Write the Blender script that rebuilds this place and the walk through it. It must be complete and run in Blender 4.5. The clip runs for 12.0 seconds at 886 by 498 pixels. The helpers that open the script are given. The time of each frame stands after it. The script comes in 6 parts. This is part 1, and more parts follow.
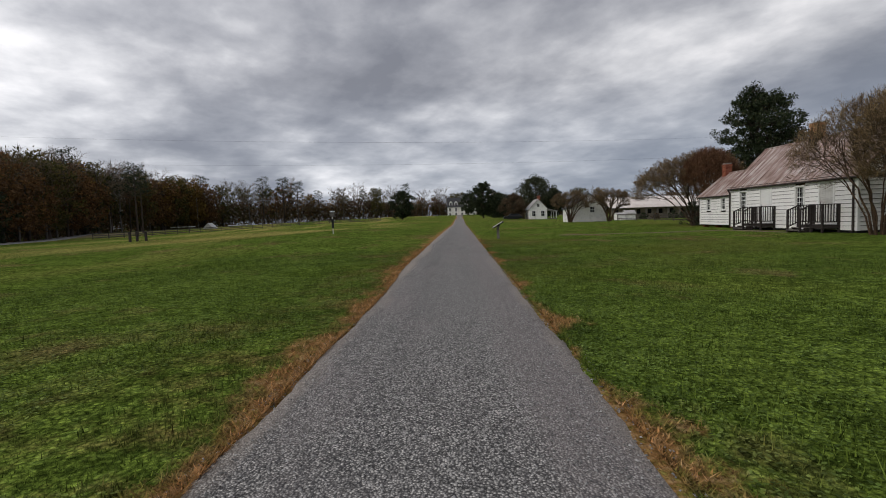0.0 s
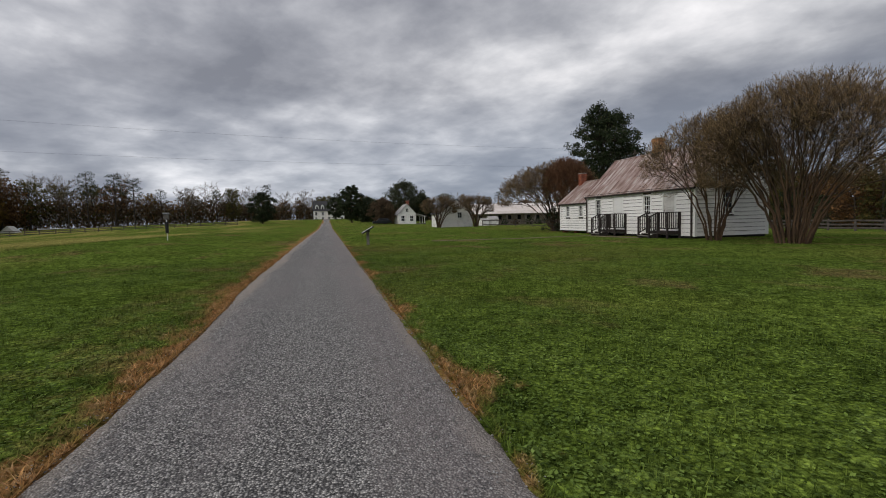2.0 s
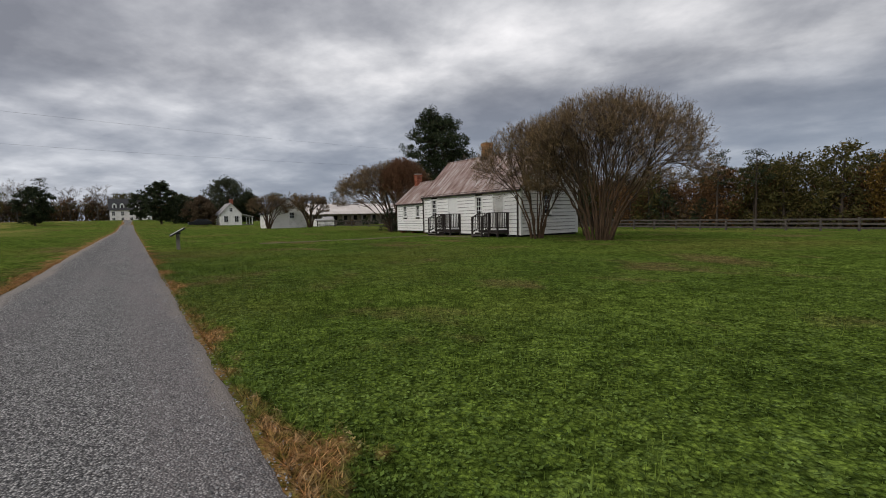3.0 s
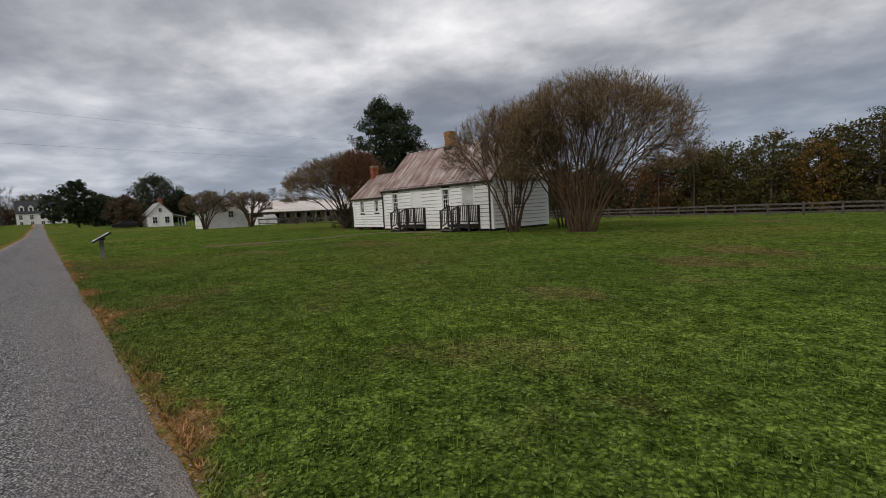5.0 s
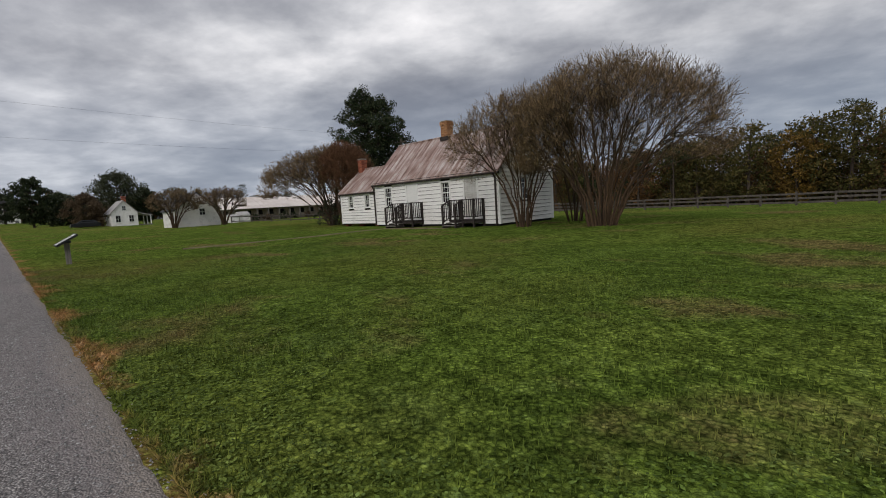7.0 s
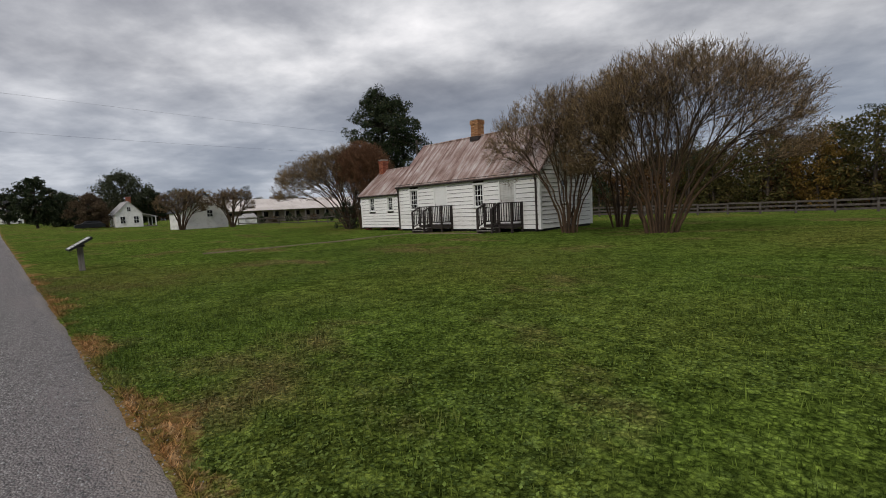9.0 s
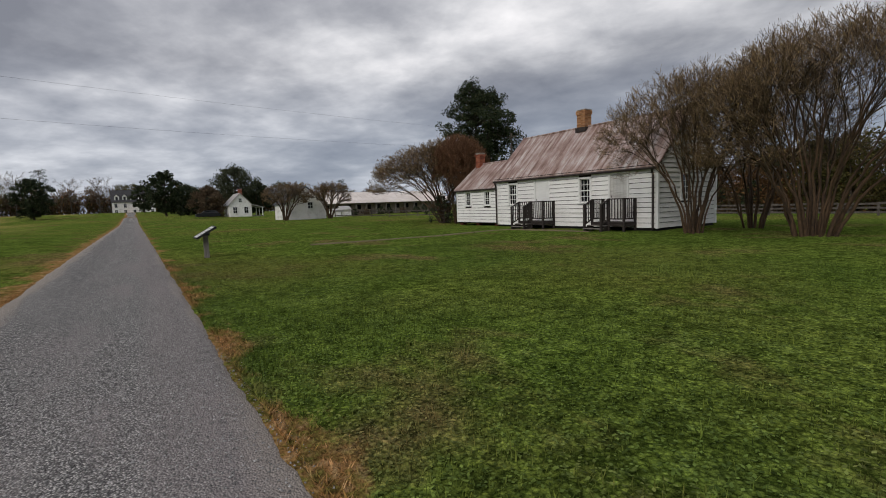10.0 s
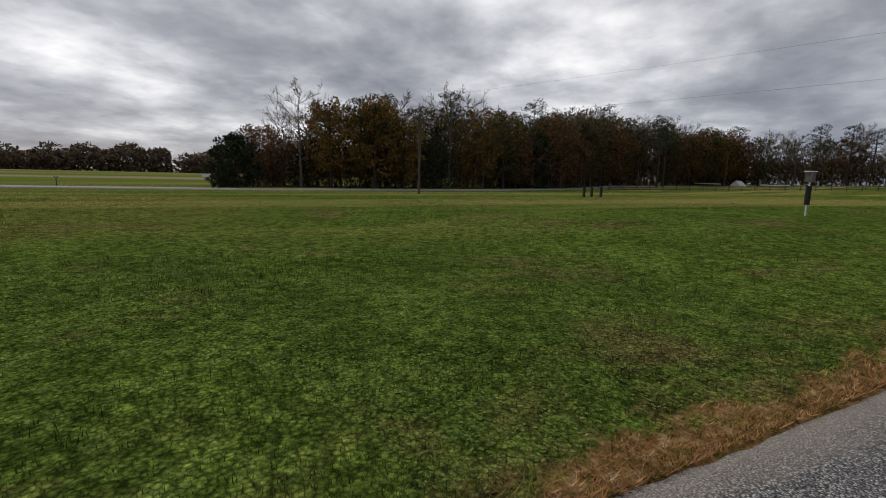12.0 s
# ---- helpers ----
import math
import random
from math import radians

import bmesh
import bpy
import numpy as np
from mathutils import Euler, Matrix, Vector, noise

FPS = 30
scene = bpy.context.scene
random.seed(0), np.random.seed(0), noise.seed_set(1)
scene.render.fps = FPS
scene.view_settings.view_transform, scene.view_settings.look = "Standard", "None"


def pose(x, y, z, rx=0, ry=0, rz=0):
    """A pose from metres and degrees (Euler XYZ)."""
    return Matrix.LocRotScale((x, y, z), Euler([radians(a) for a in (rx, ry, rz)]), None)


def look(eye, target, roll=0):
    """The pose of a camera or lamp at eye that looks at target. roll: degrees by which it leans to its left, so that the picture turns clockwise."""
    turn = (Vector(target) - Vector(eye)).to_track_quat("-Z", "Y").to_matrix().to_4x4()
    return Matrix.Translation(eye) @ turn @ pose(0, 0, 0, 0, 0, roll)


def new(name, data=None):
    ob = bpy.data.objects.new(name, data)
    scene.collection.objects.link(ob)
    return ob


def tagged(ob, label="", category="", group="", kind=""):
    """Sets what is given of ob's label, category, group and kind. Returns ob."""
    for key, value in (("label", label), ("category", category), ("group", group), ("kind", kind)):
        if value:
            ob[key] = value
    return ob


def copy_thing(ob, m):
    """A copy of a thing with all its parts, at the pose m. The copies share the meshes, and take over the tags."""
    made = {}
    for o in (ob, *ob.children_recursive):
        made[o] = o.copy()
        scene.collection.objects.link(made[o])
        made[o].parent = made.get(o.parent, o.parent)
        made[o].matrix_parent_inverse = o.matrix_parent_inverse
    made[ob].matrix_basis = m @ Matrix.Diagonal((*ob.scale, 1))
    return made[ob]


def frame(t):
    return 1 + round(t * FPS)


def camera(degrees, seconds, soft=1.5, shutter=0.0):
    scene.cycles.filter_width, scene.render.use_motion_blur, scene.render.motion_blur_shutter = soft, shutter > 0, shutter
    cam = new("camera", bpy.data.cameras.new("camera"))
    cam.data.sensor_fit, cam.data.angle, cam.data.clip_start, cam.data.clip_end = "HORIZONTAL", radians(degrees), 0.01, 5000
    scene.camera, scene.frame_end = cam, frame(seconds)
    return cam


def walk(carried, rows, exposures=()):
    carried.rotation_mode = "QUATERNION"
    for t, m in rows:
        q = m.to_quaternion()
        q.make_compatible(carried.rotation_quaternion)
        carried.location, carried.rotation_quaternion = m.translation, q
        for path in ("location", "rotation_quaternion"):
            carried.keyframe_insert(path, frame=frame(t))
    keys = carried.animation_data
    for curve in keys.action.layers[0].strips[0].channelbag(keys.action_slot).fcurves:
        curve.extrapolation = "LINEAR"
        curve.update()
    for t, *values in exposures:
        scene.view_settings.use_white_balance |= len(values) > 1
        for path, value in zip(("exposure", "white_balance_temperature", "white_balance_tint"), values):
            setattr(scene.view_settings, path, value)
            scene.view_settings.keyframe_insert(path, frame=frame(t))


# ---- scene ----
cam = camera(86.9, 12.0, soft=1.0)
PATH = [
    (0, (0.461, 2.823, 1.254), (0.383, 4.817, 1.124), -1.8),
    (0.5, (0.444, 3.384, 1.291), (0.384, 5.38, 1.168), -1.6),
    (1, (0.478, 3.88, 1.314), (0.465, 5.877, 1.201), -1.4),
    (1.5, (0.515, 4.429, 1.296), (0.652, 6.421, 1.177), -1.3),
    (2, (0.573, 4.98, 1.241), (1.048, 6.919, 1.116), -1.3),
    (2.5, (0.708, 5.516, 1.235), (1.54, 7.33, 1.106), -1.4),
    (3, (0.895, 6.02, 1.209), (2.0, 7.681, 1.071), -1.3),
    (3.5, (0.915, 6.59, 1.242), (2.077, 8.213, 1.109), -1.3),
    (5.5, (0.992, 8.856, 1.253), (2.314, 10.345, 1.061), -3.3),
    (6, (0.943, 9.395, 1.266), (2.268, 10.878, 1.051), -3.9),
    (6.5, (0.951, 9.967, 1.288), (2.307, 11.422, 1.077), -3.7),
    (8.5, (0.922, 12.135, 1.334), (2.308, 13.565, 1.145), -3.2),
    (9, (0.886, 12.695, 1.359), (2.258, 14.139, 1.176), -2.9),
    (9.5, (0.864, 13.157, 1.363), (2.152, 14.677, 1.177), -2.4),
    (10, (0.803, 13.748, 1.395), (1.895, 15.413, 1.205), -2.1),
    (10.5, (0.701, 14.317, 1.371), (1.426, 16.172, 1.191), -1.9),
    (11, (0.564, 14.657, 1.383), (0.59, 16.649, 1.202), -0.9),
    (11.5, (0.373, 14.901, 1.426), (-0.581, 16.645, 1.202), 1.3),
    (12, (0.32, 15.372, 1.494), (-1.429, 16.292, 1.186), 1.4),
]
walk(cam, [(t, look(eye, target, roll)) for t, eye, target, roll in PATH],
     [(0, 0.05, 6630, 11.5), (10.5, 0.08, 6630, 11.5), (12, -0.12, 6630, 11.5)])

# ---- world, sun ----
SUN_DIR = Vector((-0.70, -0.25, 0.62)).normalized()


def link(nt, a, b):
    nt.links.new(a, b)


def node(nt, kind, **values):
    n = nt.nodes.new(kind)
    for key, v in values.items():
        if key in n.inputs:
            n.inputs[key].default_value = v
    return n


def math_node(nt, op, a, b=None, clamp=False):
    n = nt.nodes.new("ShaderNodeMath")
    n.operation, n.use_clamp = op, clamp
    for i, v in enumerate((a, b)):
        if v is None:
            continue
        if isinstance(v, (int, float)):
            n.inputs[i].default_value = v
        else:
            nt.links.new(v, n.inputs[i])
    return n.outputs[0]


def ramp(nt, fac, stops):
    n = nt.nodes.new("ShaderNodeValToRGB")
    e = n.color_ramp.elements
    while len(e) < len(stops):
        e.new(0.5)
    for s, (p, c) in zip(e, stops):
        s.position, s.color = p, (*c, 1) if len(c) == 3 else c
    nt.links.new(fac, n.inputs["Fac"])
    return n.outputs["Color"]


def mix(nt, fac, a, b, blend="MIX"):
    n = nt.nodes.new("ShaderNodeMix")
    n.data_type, n.blend_type = "RGBA", blend
    for sock, v in ((n.inputs[0], fac), (n.inputs[6], a), (n.inputs[7], b)):
        if isinstance(v, (int, float)):
            sock.default_value = v
        elif isinstance(v, tuple):
            sock.default_value = (*v, 1)
        else:
            nt.links.new(v, sock)
    return n.outputs[2]


def noise_tex(nt, vec, scale, detail=4, rough=0.55, distort=0.0):
    n = nt.nodes.new("ShaderNodeTexNoise")
    n.inputs["Scale"].default_value, n.inputs["Detail"].default_value = scale, detail
    n.inputs["Roughness"].default_value, n.inputs["Distortion"].default_value = rough, distort
    if vec is not None:
        nt.links.new(vec, n.inputs["Vector"])
    return n.outputs["Fac"]


def mapping(nt, vec, loc=(0, 0, 0), rot=(0, 0, 0), scale=(1, 1, 1)):
    n = nt.nodes.new("ShaderNodeMapping")
    n.inputs["Location"].default_value, n.inputs["Scale"].default_value = loc, scale
    n.inputs["Rotation"].default_value = [radians(a) for a in rot]
    nt.links.new(vec, n.inputs["Vector"])
    return n.outputs["Vector"]


def make_world():
    w = bpy.data.worlds.new("overcast_sky")
    scene.world = w
    w.use_nodes = True
    nt = w.node_tree
    nt.nodes.clear()
    out, bg = nt.nodes.new("ShaderNodeOutputWorld"), nt.nodes.new("ShaderNodeBackground")
    sky = nt.nodes.new("ShaderNodeTexSky")
    sky.sky_type, sky.sun_disc = "NISHITA", False
    sky.sun_elevation = math.asin(SUN_DIR.z)
    sky.sun_rotation = math.atan2(SUN_DIR.x, SUN_DIR.y)
    tc = nt.nodes.new("ShaderNodeTexCoord")
    way = tc.outputs["Generated"]
    xyz = nt.nodes.new("ShaderNodeSeparateXYZ")
    link(nt, way, xyz.inputs[0])
    up = math_node(nt, "ADD", math_node(nt, "MAXIMUM", xyz.outputs[2], 0.0), 0.20)
    comb = nt.nodes.new("ShaderNodeCombineXYZ")
    link(nt, math_node(nt, "DIVIDE", xyz.outputs[0], up), comb.inputs[0])
    link(nt, math_node(nt, "DIVIDE", xyz.outputs[1], up), comb.inputs[1])
    plane = comb.outputs[0]
    # cloud streets run slantwise over the drive: across counts over them, along follows them
    pl = nt.nodes.new("ShaderNodeSeparateXYZ")
    link(nt, plane, pl.inputs[0])
    across = math_node(nt, "SUBTRACT", math_node(nt, "ADD", pl.outputs[0], math_node(nt, "MULTIPLY", pl.outputs[1], 0.72)), 2.13)
    along = math_node(nt, "SUBTRACT", pl.outputs[1], math_node(nt, "MULTIPLY", pl.outputs[0], 0.72))
    lay = nt.nodes.new("ShaderNodeCombineXYZ")
    link(nt, across, lay.inputs[0])
    link(nt, along, lay.inputs[1])
    # long rolls, broad masses and ragged tufts on one cloud deck
    rolls = noise_tex(nt, mapping(nt, lay.outputs[0], CLOUD_LOC, (0, 0, 0), (1.0, 0.85, 1)), 1.55, 7, 0.52, 0.12)
    mass = noise_tex(nt, mapping(nt, lay.outputs[0], (4.86, 3.44, 0), (0, 0, 0), (0.8, 0.55, 1)), 1.0, 3, 0.5, 0.2)
    tufts = noise_tex(nt, mapping(nt, lay.outputs[0], (1.7, 4.1, 0), (0, 0, 0), (1.0, 0.9, 1)), 4.2, 5, 0.58, 0.15)
    bent = math_node(nt, "ADD", across, math_node(nt, "MULTIPLY", math_node(nt, "SUBTRACT", mass, 0.5), 0.8))
    streets = math_node(nt, "COSINE", math_node(nt, "MULTIPLY", bent, 2.4))
    dens = math_node(nt, "ADD", math_node(nt, "MULTIPLY", rolls, 0.60),
                     math_node(nt, "ADD", math_node(nt, "MULTIPLY", mass, 0.38), math_node(nt, "MULTIPLY", tufts, 0.18)))
    dens = math_node(nt, "ADD", dens, math_node(nt, "MULTIPLY", streets, 0.072))
    colour = ramp(nt, dens, [(0.42, (0.175, 0.185, 0.215)), (0.52, (0.26, 0.272, 0.305)), (0.60, (0.38, 0.393, 0.425)),
                             (0.69, (0.58, 0.593, 0.62)), (0.82, (0.92, 0.92, 0.935))])
    low = ramp(nt, xyz.outputs[2], [(0.0, (1, 1, 1)), (0.12, (0.6, 0.6, 0.6)), (0.27, (0, 0, 0))])
    lowness = nt.nodes.new("ShaderNodeRGBToBW")
    link(nt, low, lowness.inputs[0])
    # the far deck to the north and east is a deeper blue-grey
    deep = math_node(nt, "ADD", math_node(nt, "MULTIPLY", xyz.outputs[0], 0.42), 0.42, True)
    colour = mix(nt, math_node(nt, "MULTIPLY", lowness.outputs[0], deep), colour, (0.25, 0.315, 0.425))
    # the hidden sun stands in the west, where the deck is lighter
    glow = math_node(nt, "SUBTRACT", 1.0, math_node(nt, "MULTIPLY", xyz.outputs[0], 0.20))
    tone = nt.nodes.new("ShaderNodeCombineXYZ")
    for k in range(3):
        link(nt, glow, tone.inputs[k])
    colour = mix(nt, 1.0, colour, tone.outputs[0], "MULTIPLY")
    sky_part = mix(nt, 1.0, sky.outputs["Color"], (0.10, 0.10, 0.10), "MULTIPLY")
    colour = mix(nt, 0.95, sky_part, colour)
    link(nt, colour, bg.inputs["Color"])
    bg.inputs["Strength"].default_value = SKY_STRENGTH
    link(nt, bg.outputs[0], out.inputs[0])


CLOUD_LOC, SKY_STRENGTH = (0.88, 1.69, 0.0), 1.2
make_world()
sun = new("sun", bpy.data.lights.new("sun", "SUN"))
sun.data.energy, sun.data.angle, sun.data.color = 1.3, radians(20), (1.0, 0.96, 0.9)
sun.matrix_world = look(SUN_DIR * 100, (0, 0, 0))

# ---- materials ----
ROAD_L, ROAD_R, ROAD_END = -0.93, 1.50, 205.0


def material(name, rough=0.8, metal=0.0, spec=0.3):
    m = bpy.data.materials.new(name)
    m.use_nodes = True
    nt = m.node_tree
    b = nt.nodes["Principled BSDF"]
    b.inputs["Roughness"].default_value, b.inputs["Metallic"].default_value = rough, metal
    b.inputs["Specular IOR Level"].default_value = spec
    return m, nt, b


def bump(nt, b, height, strength, distance):
    n = nt.nodes.new("ShaderNodeBump")
    n.inputs["Strength"].default_value, n.inputs["Distance"].default_value = strength, distance
    link(nt, height, n.inputs["Height"])
    link(nt, n.outputs[0], b.inputs["Normal"])


def obj_vec(nt):
    return nt.nodes.new("ShaderNodeTexCoord").outputs["Object"]


def world_vec(nt):
    return nt.nodes.new("ShaderNodeNewGeometry").outputs["Position"]


def island(nt):
    return nt.nodes.new("ShaderNodeNewGeometry").outputs["Random Per Island"]


def obj_random(nt):
    return nt.nodes.new("ShaderNodeObjectInfo").outputs["Random"]


def mat_mottled(name, dark, light, scale=3.0, fine=30.0, rough=0.85, strength=0.3, distance=0.01, metal=0.0, spec=0.3, grain=(1, 1, 1)):
    m, nt, b = material(name, rough, metal, spec)
    v = mapping(nt, obj_vec(nt), scale=grain)
    big, small = noise_tex(nt, v, scale, 4), noise_tex(nt, v, fine, 3)
    f = math_node(nt, "ADD", math_node(nt, "MULTIPLY", big, 0.6), math_node(nt, "MULTIPLY", small, 0.4))
    c = ramp(nt, f, [(0.36, dark), (0.64, light)])
    c = mix(nt, math_node(nt, "MULTIPLY", obj_random(nt), 0.25), c, mix(nt, 1.0, c, (0.72, 0.72, 0.74), "MULTIPLY"))
    link(nt, c, b.inputs["Base Color"])
    bump(nt, b, small, strength, distance)
    return m


def mat_leaf(name, stops, rough=0.7, through_light=0.0):
    m, nt, b = material(name, rough, 0.0, 0.2)
    c = ramp(nt, island(nt), stops)
    f = noise_tex(nt, world_vec(nt), 0.35, 3)
    c = mix(nt, f, c, mix(nt, 1.0, c, (0.62, 0.66, 0.6), "MULTIPLY"))
    link(nt, c, b.inputs["Base Color"])
    if through_light:
        # thin leaves let part of the light through
        tl, mx = nt.nodes.new("ShaderNodeBsdfTranslucent"), nt.nodes.new("ShaderNodeMixShader")
        link(nt, c, tl.inputs["Color"])
        mx.inputs[0].default_value = through_light
        link(nt, b.outputs[0], mx.inputs[1])
        link(nt, tl.outputs[0], mx.inputs[2])
        link(nt, mx.outputs[0], nt.nodes["Material Output"].inputs["Surface"])
    return m


def lawn_colour(nt):
    """Green turf with yellowed patches, clover patches and a dry straw strip along the drive's edges."""
    p = world_vec(nt)
    xyz = nt.nodes.new("ShaderNodeSeparateXYZ")
    link(nt, p, xyz.inputs[0])
    broad, mid, fine = noise_tex(nt, p, 0.055, 4), noise_tex(nt, p, 0.5, 4), noise_tex(nt, p, 9.0, 4, 0.7)
    green = ramp(nt, mid, [(0.3, (0.078, 0.118, 0.017)), (0.5, (0.108, 0.160, 0.022)), (0.7, (0.140, 0.198, 0.030))])
    green = mix(nt, ramp(nt, broad, [(0.50, (0, 0, 0)), (0.62, (1, 1, 1))]), green, (0.165, 0.172, 0.034))
    clump = noise_tex(nt, p, 5.5, 7, 0.82)
    green = mix(nt, ramp(nt, clump, [(0.36, (0.80, 0.80, 0.80)), (0.50, (0, 0, 0))]), green, (0.040, 0.064, 0.012))
    green = mix(nt, ramp(nt, clump, [(0.52, (0, 0, 0)), (0.66, (0.5, 0.5, 0.5))]), green, (0.165, 0.235, 0.062))
    tussock = noise_tex(nt, mapping(nt, p, (1, 2, 0), (0, 0, 30), (1, 0.7, 1)), 1.1, 9, 0.84)
    green = mix(nt, ramp(nt, tussock, [(0.38, (0.6, 0.6, 0.6)), (0.50, (0, 0, 0))]), green, (0.045, 0.070, 0.012))
    green = mix(nt, ramp(nt, tussock, [(0.52, (0, 0, 0)), (0.64, (0.3, 0.3, 0.3))]), green, (0.175, 0.235, 0.060))
    green = mix(nt, 1.0, green, (1.0, 1.0, 1.12), "MULTIPLY")
    # worn brownish patches
    worn = noise_tex(nt, mapping(nt, p, (3, 7, 0), (0, 0, 0), (0.33, 0.22, 1)), 1.0, 5, 0.62)
    green = mix(nt, ramp(nt, worn, [(0.55, (0, 0, 0)), (0.66, (0.75, 0.75, 0.75))]), green, (0.185, 0.125, 0.060))
    # long pale band that crosses the field beside the lane
    pale = noise_tex(nt, mapping(nt, p, (0, 0, 0), (0, 0, 12), (0.10, 0.012, 1)), 1.0, 4)
    far_left = math_node(nt, "MULTIPLY", math_node(nt, "SUBTRACT", math_node(nt, "MULTIPLY", xyz.outputs[0], -1.0), 8.0), 0.09, True)
    green = mix(nt, math_node(nt, "MULTIPLY", far_left, ramp(nt, pale, [(0.47, (0, 0, 0)), (0.58, (0.8, 0.8, 0.8))])), green, (0.30, 0.26, 0.085))
    # dry straw along the drive: a ragged strip to the west, broken patches to the east
    off = math_node(nt, "SUBTRACT", xyz.outputs[0], 0.2)
    ragged = math_node(nt, "SUBTRACT", noise_tex(nt, mapping(nt, p, (0, 0, 0), (0, 0, 0), (1.3, 0.8, 1)), 2.2, 5, 0.65), 0.5)
    sway = math_node(nt, "SINE", math_node(nt, "ADD", math_node(nt, "MULTIPLY", xyz.outputs[1], 0.63), 1.0))
    wave = math_node(nt, "SINE", math_node(nt, "ADD", math_node(nt, "MULTIPLY", xyz.outputs[1], 1.7), math_node(nt, "MULTIPLY", sway, 1.1)))
    east = math_node(nt, "ADD", math_node(nt, "MULTIPLY", math_node(nt, "MAXIMUM", wave, -0.1), 0.26), math_node(nt, "MULTIPLY", ragged, 1.5))
    east = math_node(nt, "MULTIPLY", math_node(nt, "SUBTRACT", math_node(nt, "ADD", east, ROAD_R + 0.05), xyz.outputs[0]), 3.2, True)
    west = math_node(nt, "ADD", math_node(nt, "MULTIPLY", wave, -0.10), math_node(nt, "MULTIPLY", ragged, 1.3))
    wider = nt.nodes.new("ShaderNodeMapRange")
    wider.interpolation_type = "SMOOTHSTEP"
    link(nt, xyz.outputs[1], wider.inputs["Value"])
    for key, amount in (("From Min", 10.0), ("From Max", 16.0), ("To Min", 0.0), ("To Max", 0.26)):
        wider.inputs[key].default_value = amount
    west = math_node(nt, "ADD", west, wider.outputs["Result"])
    west = math_node(nt, "MULTIPLY", math_node(nt, "ADD", math_node(nt, "ADD", west, 0.30 - ROAD_L), xyz.outputs[0]), 4.0, True)
    straw_fac = math_node(nt, "MULTIPLY", math_node(nt, "MULTIPLY", east, west),
                          math_node(nt, "SUBTRACT", math_node(nt, "MULTIPLY", fine, 2.6), 0.35), True)
    # thin brown scatter over the first metres west of the drive
    scat = math_node(nt, "MULTIPLY", math_node(nt, "ADD", off, 3.2), 0.5, True)
    scat = math_node(nt, "MULTIPLY", scat, math_node(nt, "LESS_THAN", off, 0.0))
    thinly = ramp(nt, noise_tex(nt, p, 1.6, 6, 0.75), [(0.46, (0, 0, 0)), (0.64, (0.8, 0.8, 0.8))])
    green = mix(nt, math_node(nt, "MULTIPLY", scat, thinly), green, (0.205, 0.130, 0.058))
    straw = ramp(nt, fine, [(0.30, (0.15, 0.068, 0.026)), (0.50, (0.33, 0.165, 0.068)), (0.70, (0.52, 0.35, 0.19))])
    return green, straw, straw_fac, fine, p


def mat_ground():
    m, nt, b = material("turf", 1.0, 0, 0.0)
    green, straw, fac, fine, p = lawn_colour(nt)
    speck = noise_tex(nt, p, 26.0, 3, 0.7)
    green = mix(nt, ramp(nt, speck, [(0.38, (0.55, 0.55, 0.55)), (0.53, (0, 0, 0))]), green, (0.045, 0.070, 0.014))
    # small leaves lying over one another, in clumps a hand wide, gap shade painted in
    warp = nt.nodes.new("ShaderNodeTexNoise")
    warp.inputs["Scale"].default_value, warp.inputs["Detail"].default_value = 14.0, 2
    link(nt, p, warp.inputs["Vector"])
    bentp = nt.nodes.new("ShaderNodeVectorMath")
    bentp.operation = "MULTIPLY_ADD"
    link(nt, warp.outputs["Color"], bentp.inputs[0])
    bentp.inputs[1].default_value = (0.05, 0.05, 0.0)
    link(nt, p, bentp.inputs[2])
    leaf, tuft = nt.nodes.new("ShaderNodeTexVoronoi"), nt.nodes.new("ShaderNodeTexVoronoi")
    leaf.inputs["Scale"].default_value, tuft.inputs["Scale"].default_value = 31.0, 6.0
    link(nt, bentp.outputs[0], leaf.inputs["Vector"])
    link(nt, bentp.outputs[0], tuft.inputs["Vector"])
    hue = nt.nodes.new("ShaderNodeRGBToBW")
    link(nt, leaf.outputs["Color"], hue.inputs[0])
    green = mix(nt, 1.0, green, ramp(nt, hue.outputs[0], [(0.15, (0.85, 0.88, 0.85)), (0.5, (1.35, 1.32, 1.3)), (0.85, (2.05, 1.95, 1.9))]), "MULTIPLY")
    # colour darkens towards leaf and tuft edges, standing in for shade between them
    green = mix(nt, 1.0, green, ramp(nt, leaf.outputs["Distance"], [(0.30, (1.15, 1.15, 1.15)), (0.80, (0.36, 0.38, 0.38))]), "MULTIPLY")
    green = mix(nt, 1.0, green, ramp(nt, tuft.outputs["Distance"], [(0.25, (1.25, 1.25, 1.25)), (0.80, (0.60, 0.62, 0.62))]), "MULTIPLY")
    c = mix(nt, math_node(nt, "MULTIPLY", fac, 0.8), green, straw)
    # far fields: stubble and pasture strips
    xyz = nt.nodes.new("ShaderNodeSeparateXYZ")
    link(nt, p, xyz.inputs[0])
    far = math_node(nt, "MULTIPLY", math_node(nt, "SUBTRACT", math_node(nt, "MULTIPLY", xyz.outputs[0], -1.0), 75.0), 0.05, True)
    strips = noise_tex(nt, mapping(nt, p, (0, 3, 0), (0, 0, 8), (0.02, 0.004, 1)), 1.0, 2)
    c = mix(nt, far, c, ramp(nt, strips, [(0.48, (0.12, 0.17, 0.03)), (0.56, (0.19, 0.19, 0.06)), (0.66, (0.30, 0.24, 0.16))]))
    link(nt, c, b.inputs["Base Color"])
    bump(nt, b, math_node(nt, "ADD", fine, speck), 0.9, 0.05)
    return m


